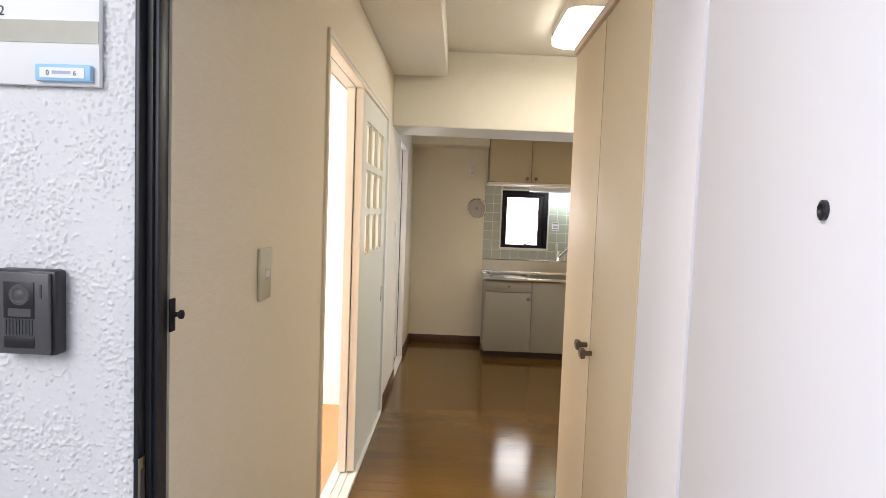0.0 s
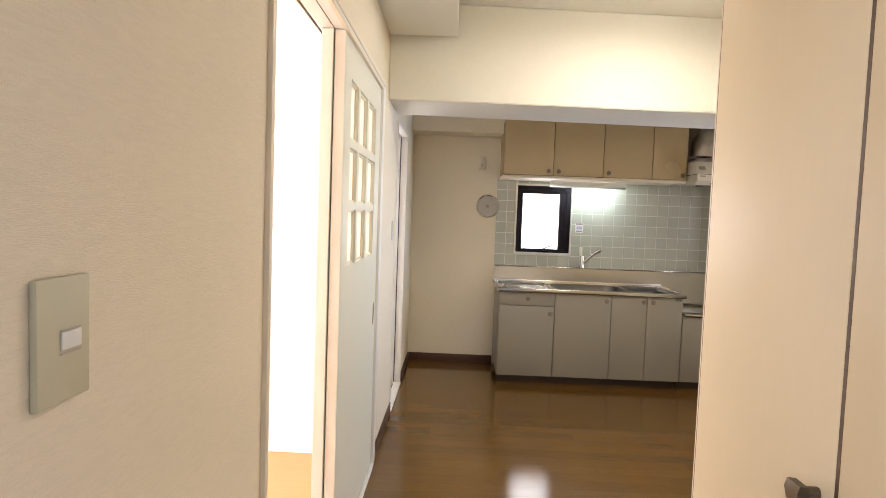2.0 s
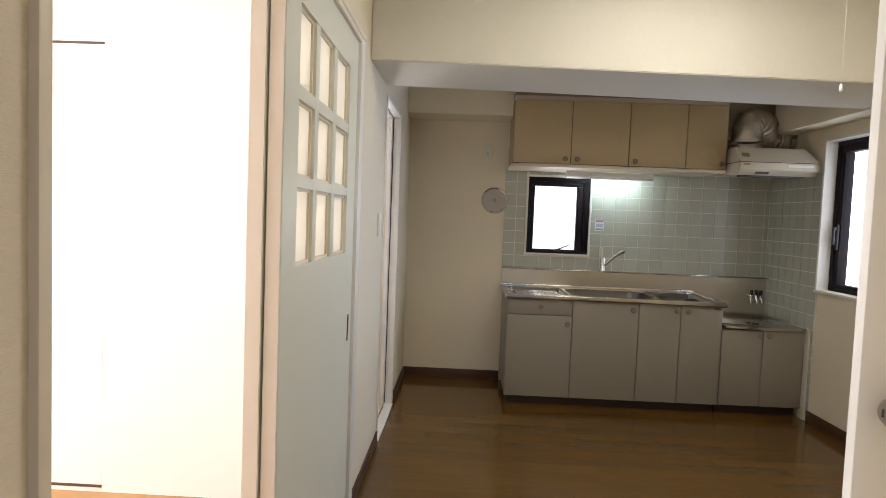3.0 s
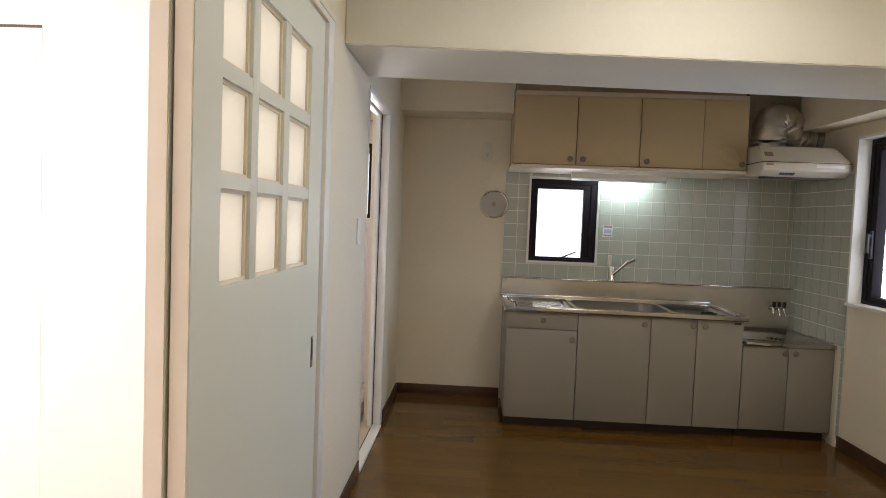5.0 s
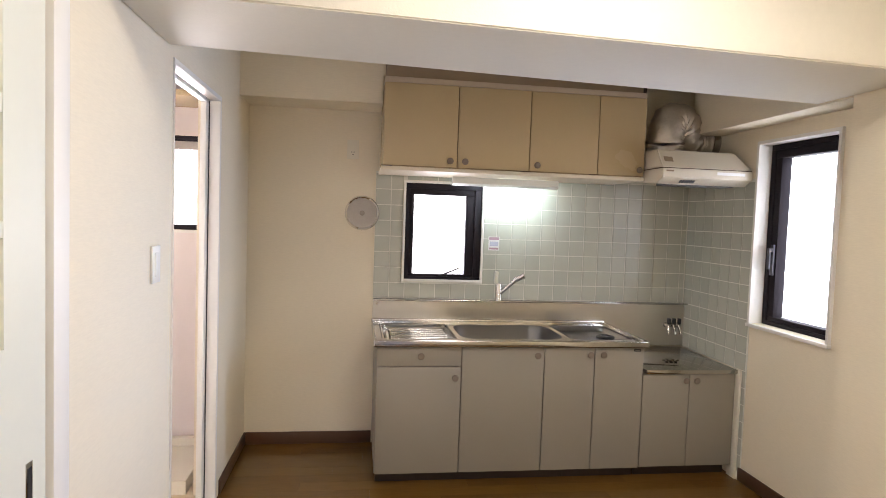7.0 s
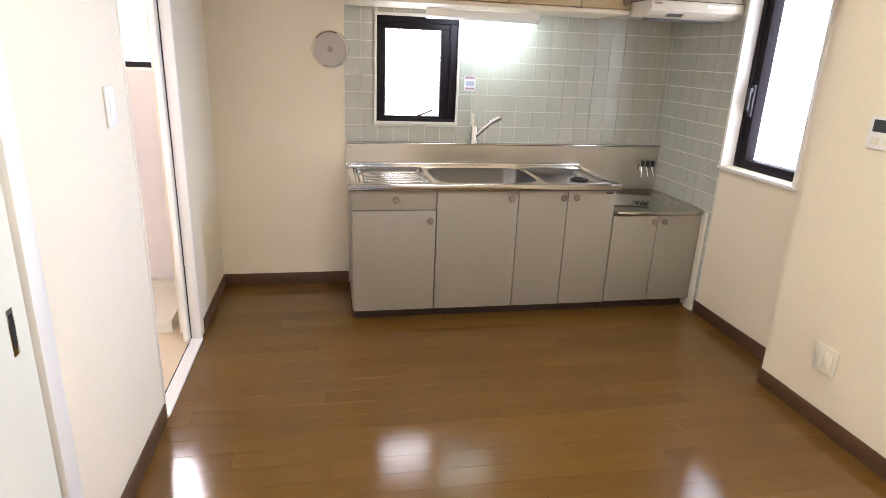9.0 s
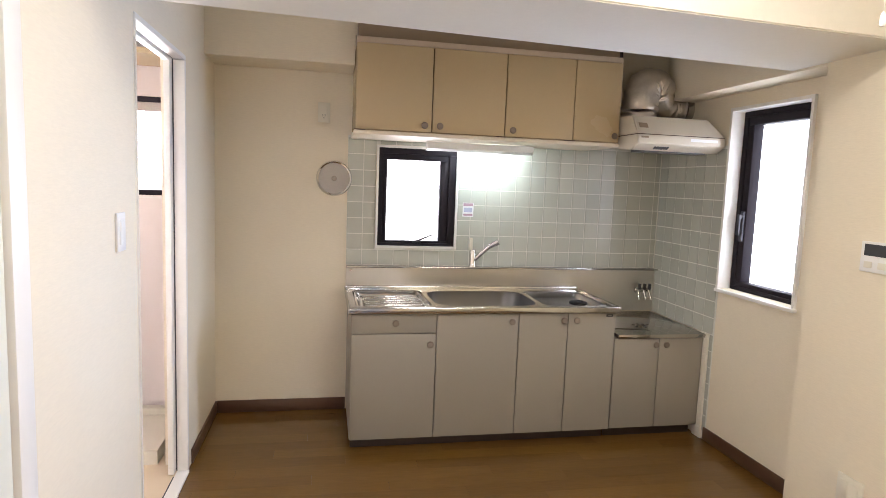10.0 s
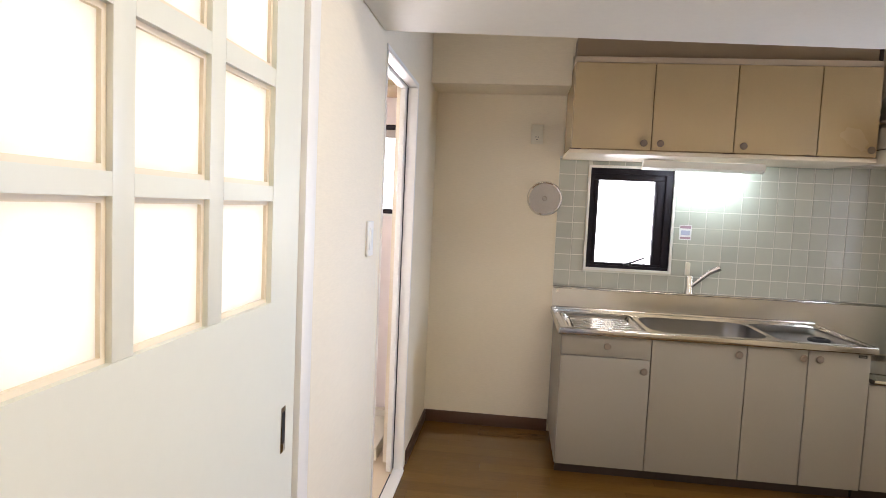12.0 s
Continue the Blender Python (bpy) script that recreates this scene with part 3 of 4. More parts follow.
def sink_unit():
    u = thing("sink_cabinet", (1.07, 5.83, 0), "grey-beige laminate sink base cabinet with four doors and a drawer", "cabinet")
    part("body", boxes((0.32, 0.34, 5.525, 6.14, 0.07, 0.7655), (1.802, 1.822, 5.525, 6.14, 0.07, 0.7655), (0.34, 1.802, 5.54, 6.14, 0.07, 0.09), (0.34, 1.802, 6.12, 6.14, 0.09, 0.7655)), LOWER, u, smooth=None)
    # Dark sheet stands in for the shade in the gaps between doors and drawer.
    part("gap_backing", boxes((0.3405, 1.8015, 5.5265, 5.539, 0.091, 0.764)), BASEB, u, "dark sheet behind the doors for the shade in their gaps")
    part("plinth", boxes((0.33, 1.815, 5.58, 5.60, 0.0, 0.069)), KICK, u, "dark brown recessed plinth")
    gap = 0.0024
    d = part("drawer", boxes((0.322 + gap, 0.777 - gap, 5.505, 5.524, 0.657, 0.767), bevel=0.0015), LOWER, u)
    knob(d, 0.553, 5.505, 0.716)
    for a, b, top, kx, kz in ((0.322, 0.777, 0.653, 0.742, 0.598), (0.777, 1.24, 0.767, 1.197, 0.72), (1.24, 1.53, 0.767, 1.50, 0.725), (1.53, 1.82, 0.767, 1.575, 0.725)):
        d = part("door", boxes((a + gap, b - gap, 5.505, 5.524, 0.072, top), bevel=0.0015), LOWER, u)
        knob(d, kx, 5.505, kz)
    part("maker_plate", boxes((1.76, 1.80, 5.5035, 5.505, 0.742, 0.756)), DARKPL, u, "small black maker plate")
    part("maker_plate_bar", boxes((1.766, 1.794, 5.5028, 5.5034, 0.7475, 0.7505)), LOWER, u, "pale bar on the plate")


def plate_with_holes(bm, outer, holes, z):
    edges = []
    for loop in [outer, *holes]:
        vs = [bm.verts.new((x, y, z)) for x, y in loop]
        for k in range(len(vs)):
            edges.append(bm.edges.new((vs[k], vs[(k + 1) % len(vs)])))
    bmesh.ops.triangle_fill(bm, use_beauty=True, edges=edges)


def basin(bm, loop, loop_low, z, depth):
    """Walls and floor of a pressed bowl with a rounded foot."""
    rings = [(loop, 0.0, 0), (loop, -0.012, 0), (loop_low, -depth + 0.03, 0), (loop_low, -depth + 0.008, 0.012), (loop_low, -depth, 0.03)]
    cx = sum(p[0] for p in loop) / len(loop)
    cy = sum(p[1] for p in loop) / len(loop)
    made = []
    for pts, dz, inset in rings:
        ring = []
        for x, y in pts:
            v = Vector((x - cx, y - cy))
            v *= max(0.0, 1 - inset / max(v.length, 1e-6))
            ring.append(bm.verts.new((cx + v.x, cy + v.y, z + dz)))
        made.append(ring)
    n = len(loop)
    for a, b in zip(made, made[1:]):
        for k in range(n):
            bm.faces.new((a[k], a[(k + 1) % n], b[(k + 1) % n], b[k]))
    bm.faces.new(made[-1])


def sink_top():
    t = thing("kitchen_sink", (1.07, 5.83, 0.766), "stainless steel sink top with a drainboard and bowl", "sink")
    z = 0.790
    outer = [(0.305, 5.492), (1.835, 5.492), (1.835, 6.125), (0.305, 6.125)]
    big = rounded(0.79, 1.395, 5.585, 6.035, 0.11)
    tray = rounded(1.425, 1.80, 5.585, 6.035, 0.05)
    drain = rounded(0.345, 0.765, 5.575, 6.055, 0.04)
    bm = bmesh.new()
    plate_with_holes(bm, outer, [big, tray, drain], z)
    bowl_bm = bmesh.new()
    basin(bowl_bm, big, rounded(0.81, 1.375, 5.605, 6.015, 0.10), z, 0.19)
    tray_bm = bmesh.new()
    basin(tray_bm, tray, rounded(1.437, 1.788, 5.597, 6.023, 0.045), z, 0.034)
    basin(bm, drain, rounded(0.36, 0.75, 5.59, 6.04, 0.035), z, 0.032)
    bmesh.ops.remove_doubles(bm, verts=bm.verts, dist=0.0003)
    part("top", bm, STEEL, t, smooth=50)
    bmesh.ops.remove_doubles(bowl_bm, verts=bowl_bm.verts, dist=0.0003)
    part("bowl", bowl_bm, BOWL, t, "brushed steel bowl, its dark reflections in the colour", smooth=50)
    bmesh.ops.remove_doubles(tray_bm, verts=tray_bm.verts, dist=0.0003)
    part("side_tray", tray_bm, BOWL, t, "shallow pressed side tray in the same darkened steel", smooth=50)
    bm = bmesh.new()
    box(bm, 0.30, 1.84, 5.480, 5.500, 0.765, 0.802, bevel=0.008, seg=4)
    part("front_rim", bm, STEEL, t, "rolled front edge")
    for x in (0.30, 1.826):
        bm = bmesh.new()
        box(bm, x, x + 0.014, 5.494, 6.125, 0.766, 0.803, bevel=0.005, seg=3)
        part("side_rim", bm, STEEL, t)
    bm = bmesh.new()
    box(bm, 0.30, 1.84, 6.100, 6.1275, 0.766, 0.812, bevel=0.009, seg=4)
    part("back_rim", bm, CHROME, t, "bright rolled back edge")
    for k in range(6):
        y = 5.635 + 0.064 * k
        bm = bmesh.new()
        box(bm, 0.40, 0.735, y, y + 0.036, z - 0.034, z - 0.016, bevel=0.007, seg=3)
        part("drain_ridge", bm, STEEL, t)
    bm = bmesh.new()
    lathe(bm, [(0.055, 0), (0.055, 0.010), (0.048, 0.016), (0.034, 0.018), (0.03, 0.008), (0.0001, 0.006)], (1.715, 5.80, z - 0.0335), (0, 0, 1))
    part("drain_cup", bm, DARKPL, t, "dark drain cover")
    bm = bmesh.new()
    lathe(bm, [(0.06, 0), (0.06, 0.004), (0.05, 0.005), (0.0001, 0.001)], (1.09, 5.82, z - 0.19), (0, 0, 1))
    part("bowl_drain", bm, CHROME, t, "round bowl drain")


def backsplash():
    b = thing("backsplash", (1.36, 6.14, 0.766), "stainless steel upstand along the wall behind the sink", "backsplash")
    part("upstand", boxes((0.307, 1.842, 6.128, 6.150, 0.766, 0.925), (1.842, XE - 0.004, 6.128, 6.150, 0.645, 0.925)), UPSTAND, b, smooth=None)
    part("ledge", boxes((0.307, XE - 0.004, 6.085, 6.150, 0.9255, 0.936), bevel=0.004), STEEL, b)
    bm = bmesh.new()
    rod(bm, (0.335, 6.128, 0.905), (0.335, 6.122, 0.905), 0.008, 0.008, 14)
    part("screw_cap", bm, CHROME, b)


def stove_unit():
    u = thing("stove_cabinet", (2.12, 5.83, 0), "low grey-beige laminate stove base cabinet with two doors", "cabinet")
    part("body", boxes((1.826, 2.395, 5.545, 6.12, 0.07, 0.612)), LOWER, u)
    # Added dark sheet: shade of the door gap as colour.
    part("gap_backing", boxes((1.828, 2.393, 5.5355, 5.5445, 0.075, 0.607)), BASEB, u, "dark sheet behind the doors for the shade in their gaps")
    part("plinth", boxes((1.83, 2.39, 5.58, 5.60, 0, 0.069)), KICK, u, "dark brown recessed plinth")
    for a, b, kx in ((1.826, 2.112, 2.083), (2.112, 2.398, 2.148)):
        d = part("door", boxes((a + 0.0024, b - 0.0024, 5.515, 5.534, 0.072, 0.608), bevel=0.0015), LOWER, u)
        knob(d, kx, 5.515, 0.574)
    top = thing("stove_top_plate", (2.12, 5.83, 0.613), "flat stainless steel stove shelf beside the sink", "counter")
    part("plate", boxes((1.842, 2.401, 5.50, 6.127, 0.613, 0.636), bevel=0.004), PLATE, top)
    part("filler", boxes((2.402, XE - 0.002, 5.485, 5.56, 0.0, 0.6365), bevel=0.001), PLASTIC, u, "pale filler strip")


def gas_valves():
    for x, lean in ((2.283, -0.006), (2.321, 0.004), (2.357, 0.008)):
        v = thing("gas_valve", (x, 6.128, 0.79), "chrome gas tap with a dark lever on the steel upstand", "gas tap", "gas taps")
        bm = bmesh.new()
        rod(bm, (x, 6.128, 0.785), (x, 6.122, 0.785), 0.018, 0.017, 18)
        rod(bm, (x, 6.122, 0.785), (x, 6.085, 0.785), 0.012, 0.012, 16)
        rod(bm, (x, 6.094, 0.79), (x + lean, 6.074, 0.742), 0.011, 0.008, 16)
        rod(bm, (x + lean, 6.074, 0.744), (x + lean, 6.071, 0.730), 0.010, 0.010, 16)
        part("valve_body", bm, STEEL, v)
        bm = bmesh.new()
        box(bm, x - 0.0085, x + 0.0085, 6.072, 6.100, 0.796, 0.836, bevel=0.004, seg=2)
        part("valve_lever", bm, DARKPL, v, "dark lever")


def upper_units():
    u = thing("wall_cabinet", (1.09, 5.9, 1.735), "tan laminate wall cabinet with four doors above the sink", "wall cabinet")
    part("body", boxes((0.328, 1.852, 5.716, 6.15, 1.735, 2.19)), UPPER, u)
    # Added dark sheet: shade between the wall cabinet doors as colour.
    part("gap_backing", boxes((0.331, 1.849, 5.7055, 5.7155, 1.74, 2.187)), BASEB, u, "dark sheet behind the doors for the shade in their gaps")
    part("top_strip", boxes((0.328, 1.852, 5.69, 5.86, 2.192, 2.222), bevel=0.002), STRIPTAN, u, "dull tan strip above the doors")
    part("top_filler", boxes((0.335, 1.845, 5.73, 5.858, 2.223, 2.33)), FILLER, u, "brown filler board above the cabinet")
    part("bottom_board", boxes((0.32, 1.86, 5.692, 6.15, 1.712, 1.733), bevel=0.002), CREAMTRIM, u, "pale bottom board")
    for a, b, kx in ((0.328, 0.742, 0.70), (0.742, 1.158, 0.784), (1.158, 1.566, 1.20), (1.566, 1.852, 1.815)):
        d = part("door", boxes((a + 0.0024, b - 0.0024, 5.684, 5.704, 1.738, 2.189), bevel=0.0015), UPPER, u)
        knob(d, kx, 5.684, 1.772)
    part("end_block", boxes((1.8455, 1.864, 5.725, 5.858, 2.223, 2.33)), KICK, u, "dark end block of the filler board")
    for x in (0.35, 1.14, 1.55):
        part("hinge", boxes((x - 0.03, x + 0.03, 5.686, 5.70, 1.7335, 1.7375)), BASEB, u, "small dark hinge plate")
    s = thing("strip_light", (1.12, 6.0, 1.66), "slim white kitchen strip light under the wall cabinet, switched on", "lamp")
    bm = bmesh.new()
    prism(bm, [(0.76, 5.93, 1.706), (0.76, 5.93, 1.668), (0.76, 5.96, 1.655), (0.76, 5.978, 1.655), (0.76, 5.978, 1.706)], (0.66, 0, 0))
    part("housing", bm, WHITEPL, s)
    bm = bmesh.new()
    rod(bm, (1.0, 6.0, 1.684), (1.38, 6.0, 1.684), 0.012, 0.012, 16)
    part("tube", bm, TUBEGLOW, s, "glowing tube")
    part("bracket", boxes((0.78, 0.80, 5.979, 6.03, 1.68, 1.707)), WHITEPL, s)
    part("bracket", boxes((1.39, 1.41, 5.979, 6.03, 1.68, 1.707)), WHITEPL, s)


def range_hood():
    h = thing("range_hood", (2.11, 5.85, 1.69), "cream enamelled slanted range hood above the stove", "range hood")
    bm = bmesh.new()
    prism(bm, [(1.865, 6.15, 1.781), (1.865, 5.490, 1.781), (1.865, 5.565, 1.885), (1.865, 6.15, 1.90)], (0.545, 0, 0))
    for v in bm.verts:
        if v.co.x > 2.3 and v.co.z > 1.85:
            v.co.x -= 0.07
    bmesh.ops.bevel(bm, geom=list(bm.edges), offset=0.006, segments=3, affect="EDGES")
    part("shell", bm, HOODP, h)
    part("seam", boxes((1.868, 2.407, 5.495, 6.14, 1.7765, 1.7805)), BASEB, h, "dark seam above the front lip")
    bm = bmesh.new()
    prism(bm, [(1.865, 6.15, 1.776), (1.865, 5.486, 1.776), (1.865, 5.486, 1.728), (1.865, 5.555, 1.692), (1.865, 6.15, 1.735)], (0.545, 0, 0))
    bmesh.ops.bevel(bm, geom=list(bm.edges), offset=0.005, segments=3, affect="EDGES")
    part("front_lip", bm, HOODP, h)
    part("intake", boxes((1.93, 2.34, 5.565, 5.68, 1.686, 1.702)), GREYPL, h, "grey intake grille")
    turn = Matrix.Rotation(math.atan2(-0.038, 0.067), 4, "X")
    for k in range(6):
        bm = bmesh.new()
        box(bm, -0.0055, 0.0055, -0.012, 0.012, -0.003, 0.003, bevel=0.001)
        bm.transform(Matrix.Translation((1.99 + 0.0155 * k, 5.521, 1.7075)) @ turn)
        part("switch_key", bm, GREYPL, h)
    tilt = Matrix.Rotation(math.atan2(0.104, 0.075), 4, "X")
    bm = bmesh.new()
    box(bm, -0.026, 0.026, -0.017, 0.017, -0.001, 0.001)
    bm.transform(Matrix.Translation((1.912, 5.521, 1.829)) @ tilt)
    part("maker_label", bm, FILLER, h, "small brown label")
    part("text_bar", boxes((1.885, 1.929, 5.4848, 5.4865, 1.757, 1.766)), FILLER, h)
    part("rating_label", boxes((2.19, 2.36, 5.4848, 5.4865, 1.748, 1.764)), PAPERWHITE, h, "pale printed strip")
    d = thing("exhaust_duct", (2.05, 5.85, 1.9), "crinkled silver foil exhaust duct from hood to wall", "duct")
    path = [Vector(p) for p in ((2.035, 5.80, 1.885), (2.035, 5.80, 1.96), (2.045, 5.805, 2.045), (2.09, 5.815, 2.10), (2.15, 5.83, 2.085), (2.195, 5.85, 2.03), (2.24, 5.88, 1.995), (2.30, 5.90, 1.985), (2.36, 5.91, 1.985), (2.414, 5.91, 1.985))]
    bm = bmesh.new()
    rings, fine = [], []
    for i in range(len(path) - 1):
        for k in range(5):
            f = k / 5
            p0, p1, p2, p3 = path[max(i - 1, 0)], path[i], path[i + 1], path[min(i + 2, len(path) - 1)]
            fine.append(0.5 * (2 * p1 + (p2 - p0) * f + (2 * p0 - 5 * p1 + 4 * p2 - p3) * f * f + (3 * p1 - p0 - 3 * p2 + p3) * f ** 3))
    fine.append(path[-1])
    for i, p in enumerate(fine):
        t = (fine[min(i + 1, len(fine) - 1)] - fine[max(i - 1, 0)]).normalized()
        q = t.to_track_quat("Z", "Y")
        base = 0.104 if i < 24 else 0.080
        ring = []
        for k in range(24):
            a = k * math.tau / 24
            v = Vector((math.cos(a), math.sin(a), 0))
            r = base + (0.004 if i % 2 else -0.004) + 0.013 * noise.noise(Vector((v.x * 2.6, v.y * 2.6, i * 0.5)))
            ring.append(bm.verts.new(p + q @ (v * r)))
        rings.append(ring)
    for a, b in zip(rings, rings[1:]):
        for k in range(24):
            bm.faces.new((a[k], a[(k + 1) % 24], b[(k + 1) % 24], b[k]))
    part("duct_hose", bm, FOIL, d, smooth=60)
    bm = bmesh.new()
    rod(bm, (2.375, 5.91, 1.985), (2.414, 5.91, 1.985), 0.092, 0.096, 24)
    part("wall_collar", bm, STEEL, d)


def faucet():
    f = thing("kitchen_faucet", (1.11, 6.115, 0.936), "chrome single-lever kitchen faucet on the steel ledge", "faucet")
    bm = bmesh.new()
    lathe(bm, [(0.026, 0), (0.026, 0.012), (0.021, 0.02), (0.021, 0.10), (0.017, 0.112), (0.0001, 0.114)], (1.11, 6.105, 0.936), (0, 0, 1))
    part("body", bm, CHROME, f)
    bm = bmesh.new()
    rod(bm, (1.11, 6.10, 0.975), (1.215, 6.05, 1.085), 0.0125, 0.012, 18)
    rod(bm, (1.205, 6.055, 1.076), (1.256, 6.03, 1.108), 0.016, 0.019, 18)
    part("spout", bm, CHROME, f)
    bm = bmesh.new()
    box(bm, 1.078, 1.104, 6.085, 6.115, 1.045, 1.125, bevel=0.008, seg=3)
    part("lever", bm, PLASTIC, f, "cream upright lever")


sink_unit()
sink_top()
backsplash()
stove_unit()
gas_valves()
upper_units()
range_hood()
faucet()


# ---- wall fittings ----
def wall_vent():
    v = thing("round_vent", (0.225, YN, 1.47), "round cream wall vent with a metal ring and centre knob", "vent")
    bm = bmesh.new()
    lathe(bm, [(0.108, 0), (0.108, 0.018), (0.102, 0.026), (0.094, 0.022), (0.092, 0.0)], (0.225, YN - 0.001, 1.468), (0, -1, 0), 40)
    part("ring", bm, CHROME, v, "polished metal ring")
    bm = bmesh.new()
    lathe(bm, [(0.093, 0.0), (0.093, 0.012), (0.0001, 0.017)], (0.225, YN - 0.001, 1.468), (0, -1, 0), 40)
    part("cover", bm, VENTGREY, v)
    bm = bmesh.new()
    lathe(bm, [(0.016, 0.0), (0.016, 0.014), (0.012, 0.018), (0.0001, 0.018)], (0.225, YN - 0.015, 1.468), (0, -1, 0), 20)
    part("centre_knob", bm, NICKEL, v)


def plate_y(name, x, z, w, h, y, label, category):
    p = thing(name, (x, y, z), label, category)
    part("plate", boxes((x - w / 2, x + w / 2, y - 0.009, y - 0.0005, z - h / 2, z + h / 2), bevel=0.003), PLASTIC, p)
    return p


def outlet_high():
    p = plate_y("wall_outlet", 0.158, 1.861, 0.072, 0.118, YN, "ivory wall socket plate high on the kitchen wall", "outlet")
    part("insert", boxes((0.138, 0.178, YN - 0.0115, YN - 0.009, 1.822, 1.90), bevel=0.001), PLASTIC, p)
    part("slot", boxes((0.150, 0.153, YN - 0.0122, YN - 0.0114, 1.838, 1.850), (0.163, 0.166, YN - 0.0122, YN - 0.0114, 1.838, 1.850)), INK, p)
    part("earth_slot", boxes((0.154, 0.162, YN - 0.0122, YN - 0.0114, 1.826, 1.830)), INK, p)


def plate_x(name, x, side, y, z, w, h, label, category, mat):
    p = thing(name, (x, y, z), label, category)
    part("plate", boxes((min(x, x + side * 0.009), max(x, x + side * 0.009), y - w / 2, y + w / 2, z - h / 2, z + h / 2), bevel=0.003), mat, p)
    return p


def switches():
    p = plate_x("light_switch", XW + 0.0005, 1, 1.238, 1.241, 0.086, 0.134, "olive-ivory light switch plate beside the front door", "light switch", OLDIVORY)
    part("rocker", boxes((XW + 0.0095, XW + 0.012, 1.230, 1.262, 1.231, 1.250), bevel=0.001), WHITEPL, p)
    # Grey strips paint the shade of the rocker's recess above and below it.
    part("rocker_shade", boxes((XW + 0.0095, XW + 0.0102, 1.229, 1.263, 1.2505, 1.2525)), VENTGREY, p)
    part("rocker_shade", boxes((XW + 0.0095, XW + 0.0102, 1.229, 1.263, 1.2255, 1.2280)), VENTGREY, p)
    p = plate_x("light_switch", XW + 0.0005, 1, 4.475, 1.267, 0.076, 0.125, "white light switch plate beside the washroom door", "light switch", WHITEPL)
    part("rocker", boxes((XW + 0.009, XW + 0.013, 4.455, 4.495, 1.227, 1.307), bevel=0.001), WHITEPL, p)
    p = plate_x("wall_outlet", 2.2495, -1, 4.305, 0.303, 0.118, 0.118, "ivory double wall socket low on the pillar", "outlet", PLASTIC)
    for dy in (-0.024, 0.024):
        part("insert", boxes((2.2365, 2.2405, 4.305 + dy - 0.018, 4.305 + dy + 0.018, 0.265, 0.341), bevel=0.001), PLASTIC, p)
    r = plate_x("heater_remote", 2.2495, -1, 4.304, 1.243, 0.14, 0.118, "white water-heater remote control with a dark display", "remote control", WHITEPL)
    part("display", boxes((2.2385, 2.2405, 4.244, 4.357, 1.247, 1.292)), DARKPL, r, "dark display")
    part("button", boxes((2.238, 2.2405, 4.319, 4.354, 1.20, 1.225), bevel=0.001), PLASTIC, r)
    part("button", boxes((2.238, 2.2405, 4.259, 4.294, 1.20, 1.225), bevel=0.001), PLASTIC, r)


def tile_label():
    t = thing("wall_sticker", (1.076, YN, 1.30), "small white sticker with plum and blue lines", "sticker")
    y = YN - 0.0075
    part("sheet", boxes((1.04, 1.112, y - 0.001, y, 1.256, 1.345)), PAPERWHITE, t)
    part("top_band", boxes((1.044, 1.108, y - 0.002, y - 0.0011, 1.325, 1.342)), RED, t)
    part("text_bar", boxes((1.05, 1.102, y - 0.002, y - 0.0011, 1.285, 1.313)), GREYBLUE, t)
    part("text_bar", boxes((1.046, 1.106, y - 0.002, y - 0.0011, 1.262, 1.274)), RED, t)


wall_vent()
outlet_high()
switches()
tile_label()


def ceiling_lamp():
    c = thing("ceiling_lamp", (0.92, 3.3, ZC), "square white ceiling lamp with rounded corners, switched on", "ceiling lamp")
    bm = bmesh.new()
    prism(bm, [(x, y, 2.53) for x, y in rounded(0.575, 1.335, 2.955, 3.645, 0.09)], (0, 0, ZC - 2.531))
    part("base", bm, WHITEPL, c)
    bm = bmesh.new()
    low = rounded(0.60, 1.31, 2.98, 3.62, 0.10)
    high = rounded(0.58, 1.33, 2.96, 3.64, 0.09)
    a = [bm.verts.new((x, y, 2.529)) for x, y in high]
    b = [bm.verts.new((x, y, 2.495)) for x, y in high]
    d = [bm.verts.new((x, y, 2.482)) for x, y in low]
    for p, q in ((a, b), (b, d)):
        for k in range(len(p)):
            bm.faces.new((p[k], p[(k + 1) % len(p)], q[(k + 1) % len(p)], q[k]))
    bm.faces.new(d)
    part("diffuser", bm, LAMPGLOW, c, "glowing white diffuser")
    bm = bmesh.new()
    rod(bm, (1.295, 3.48, 1.84), (1.295, 3.48, 2.49), 0.0005, 0.0005, 6)
    part("pull_cord", bm, WHITEPL, c, "thin white pull cord")
    bm = bmesh.new()
    lathe(bm, [(0.002, 0.028), (0.005, 0.022), (0.0062, 0.004), (0.004, 0.0), (0.0001, 0.0)][::-1], (1.295, 3.48, 1.815), (0, 0, 1), 14)
    part("cord_knob", bm, WHITEPL, c, "white pull knob")


ceiling_lamp()


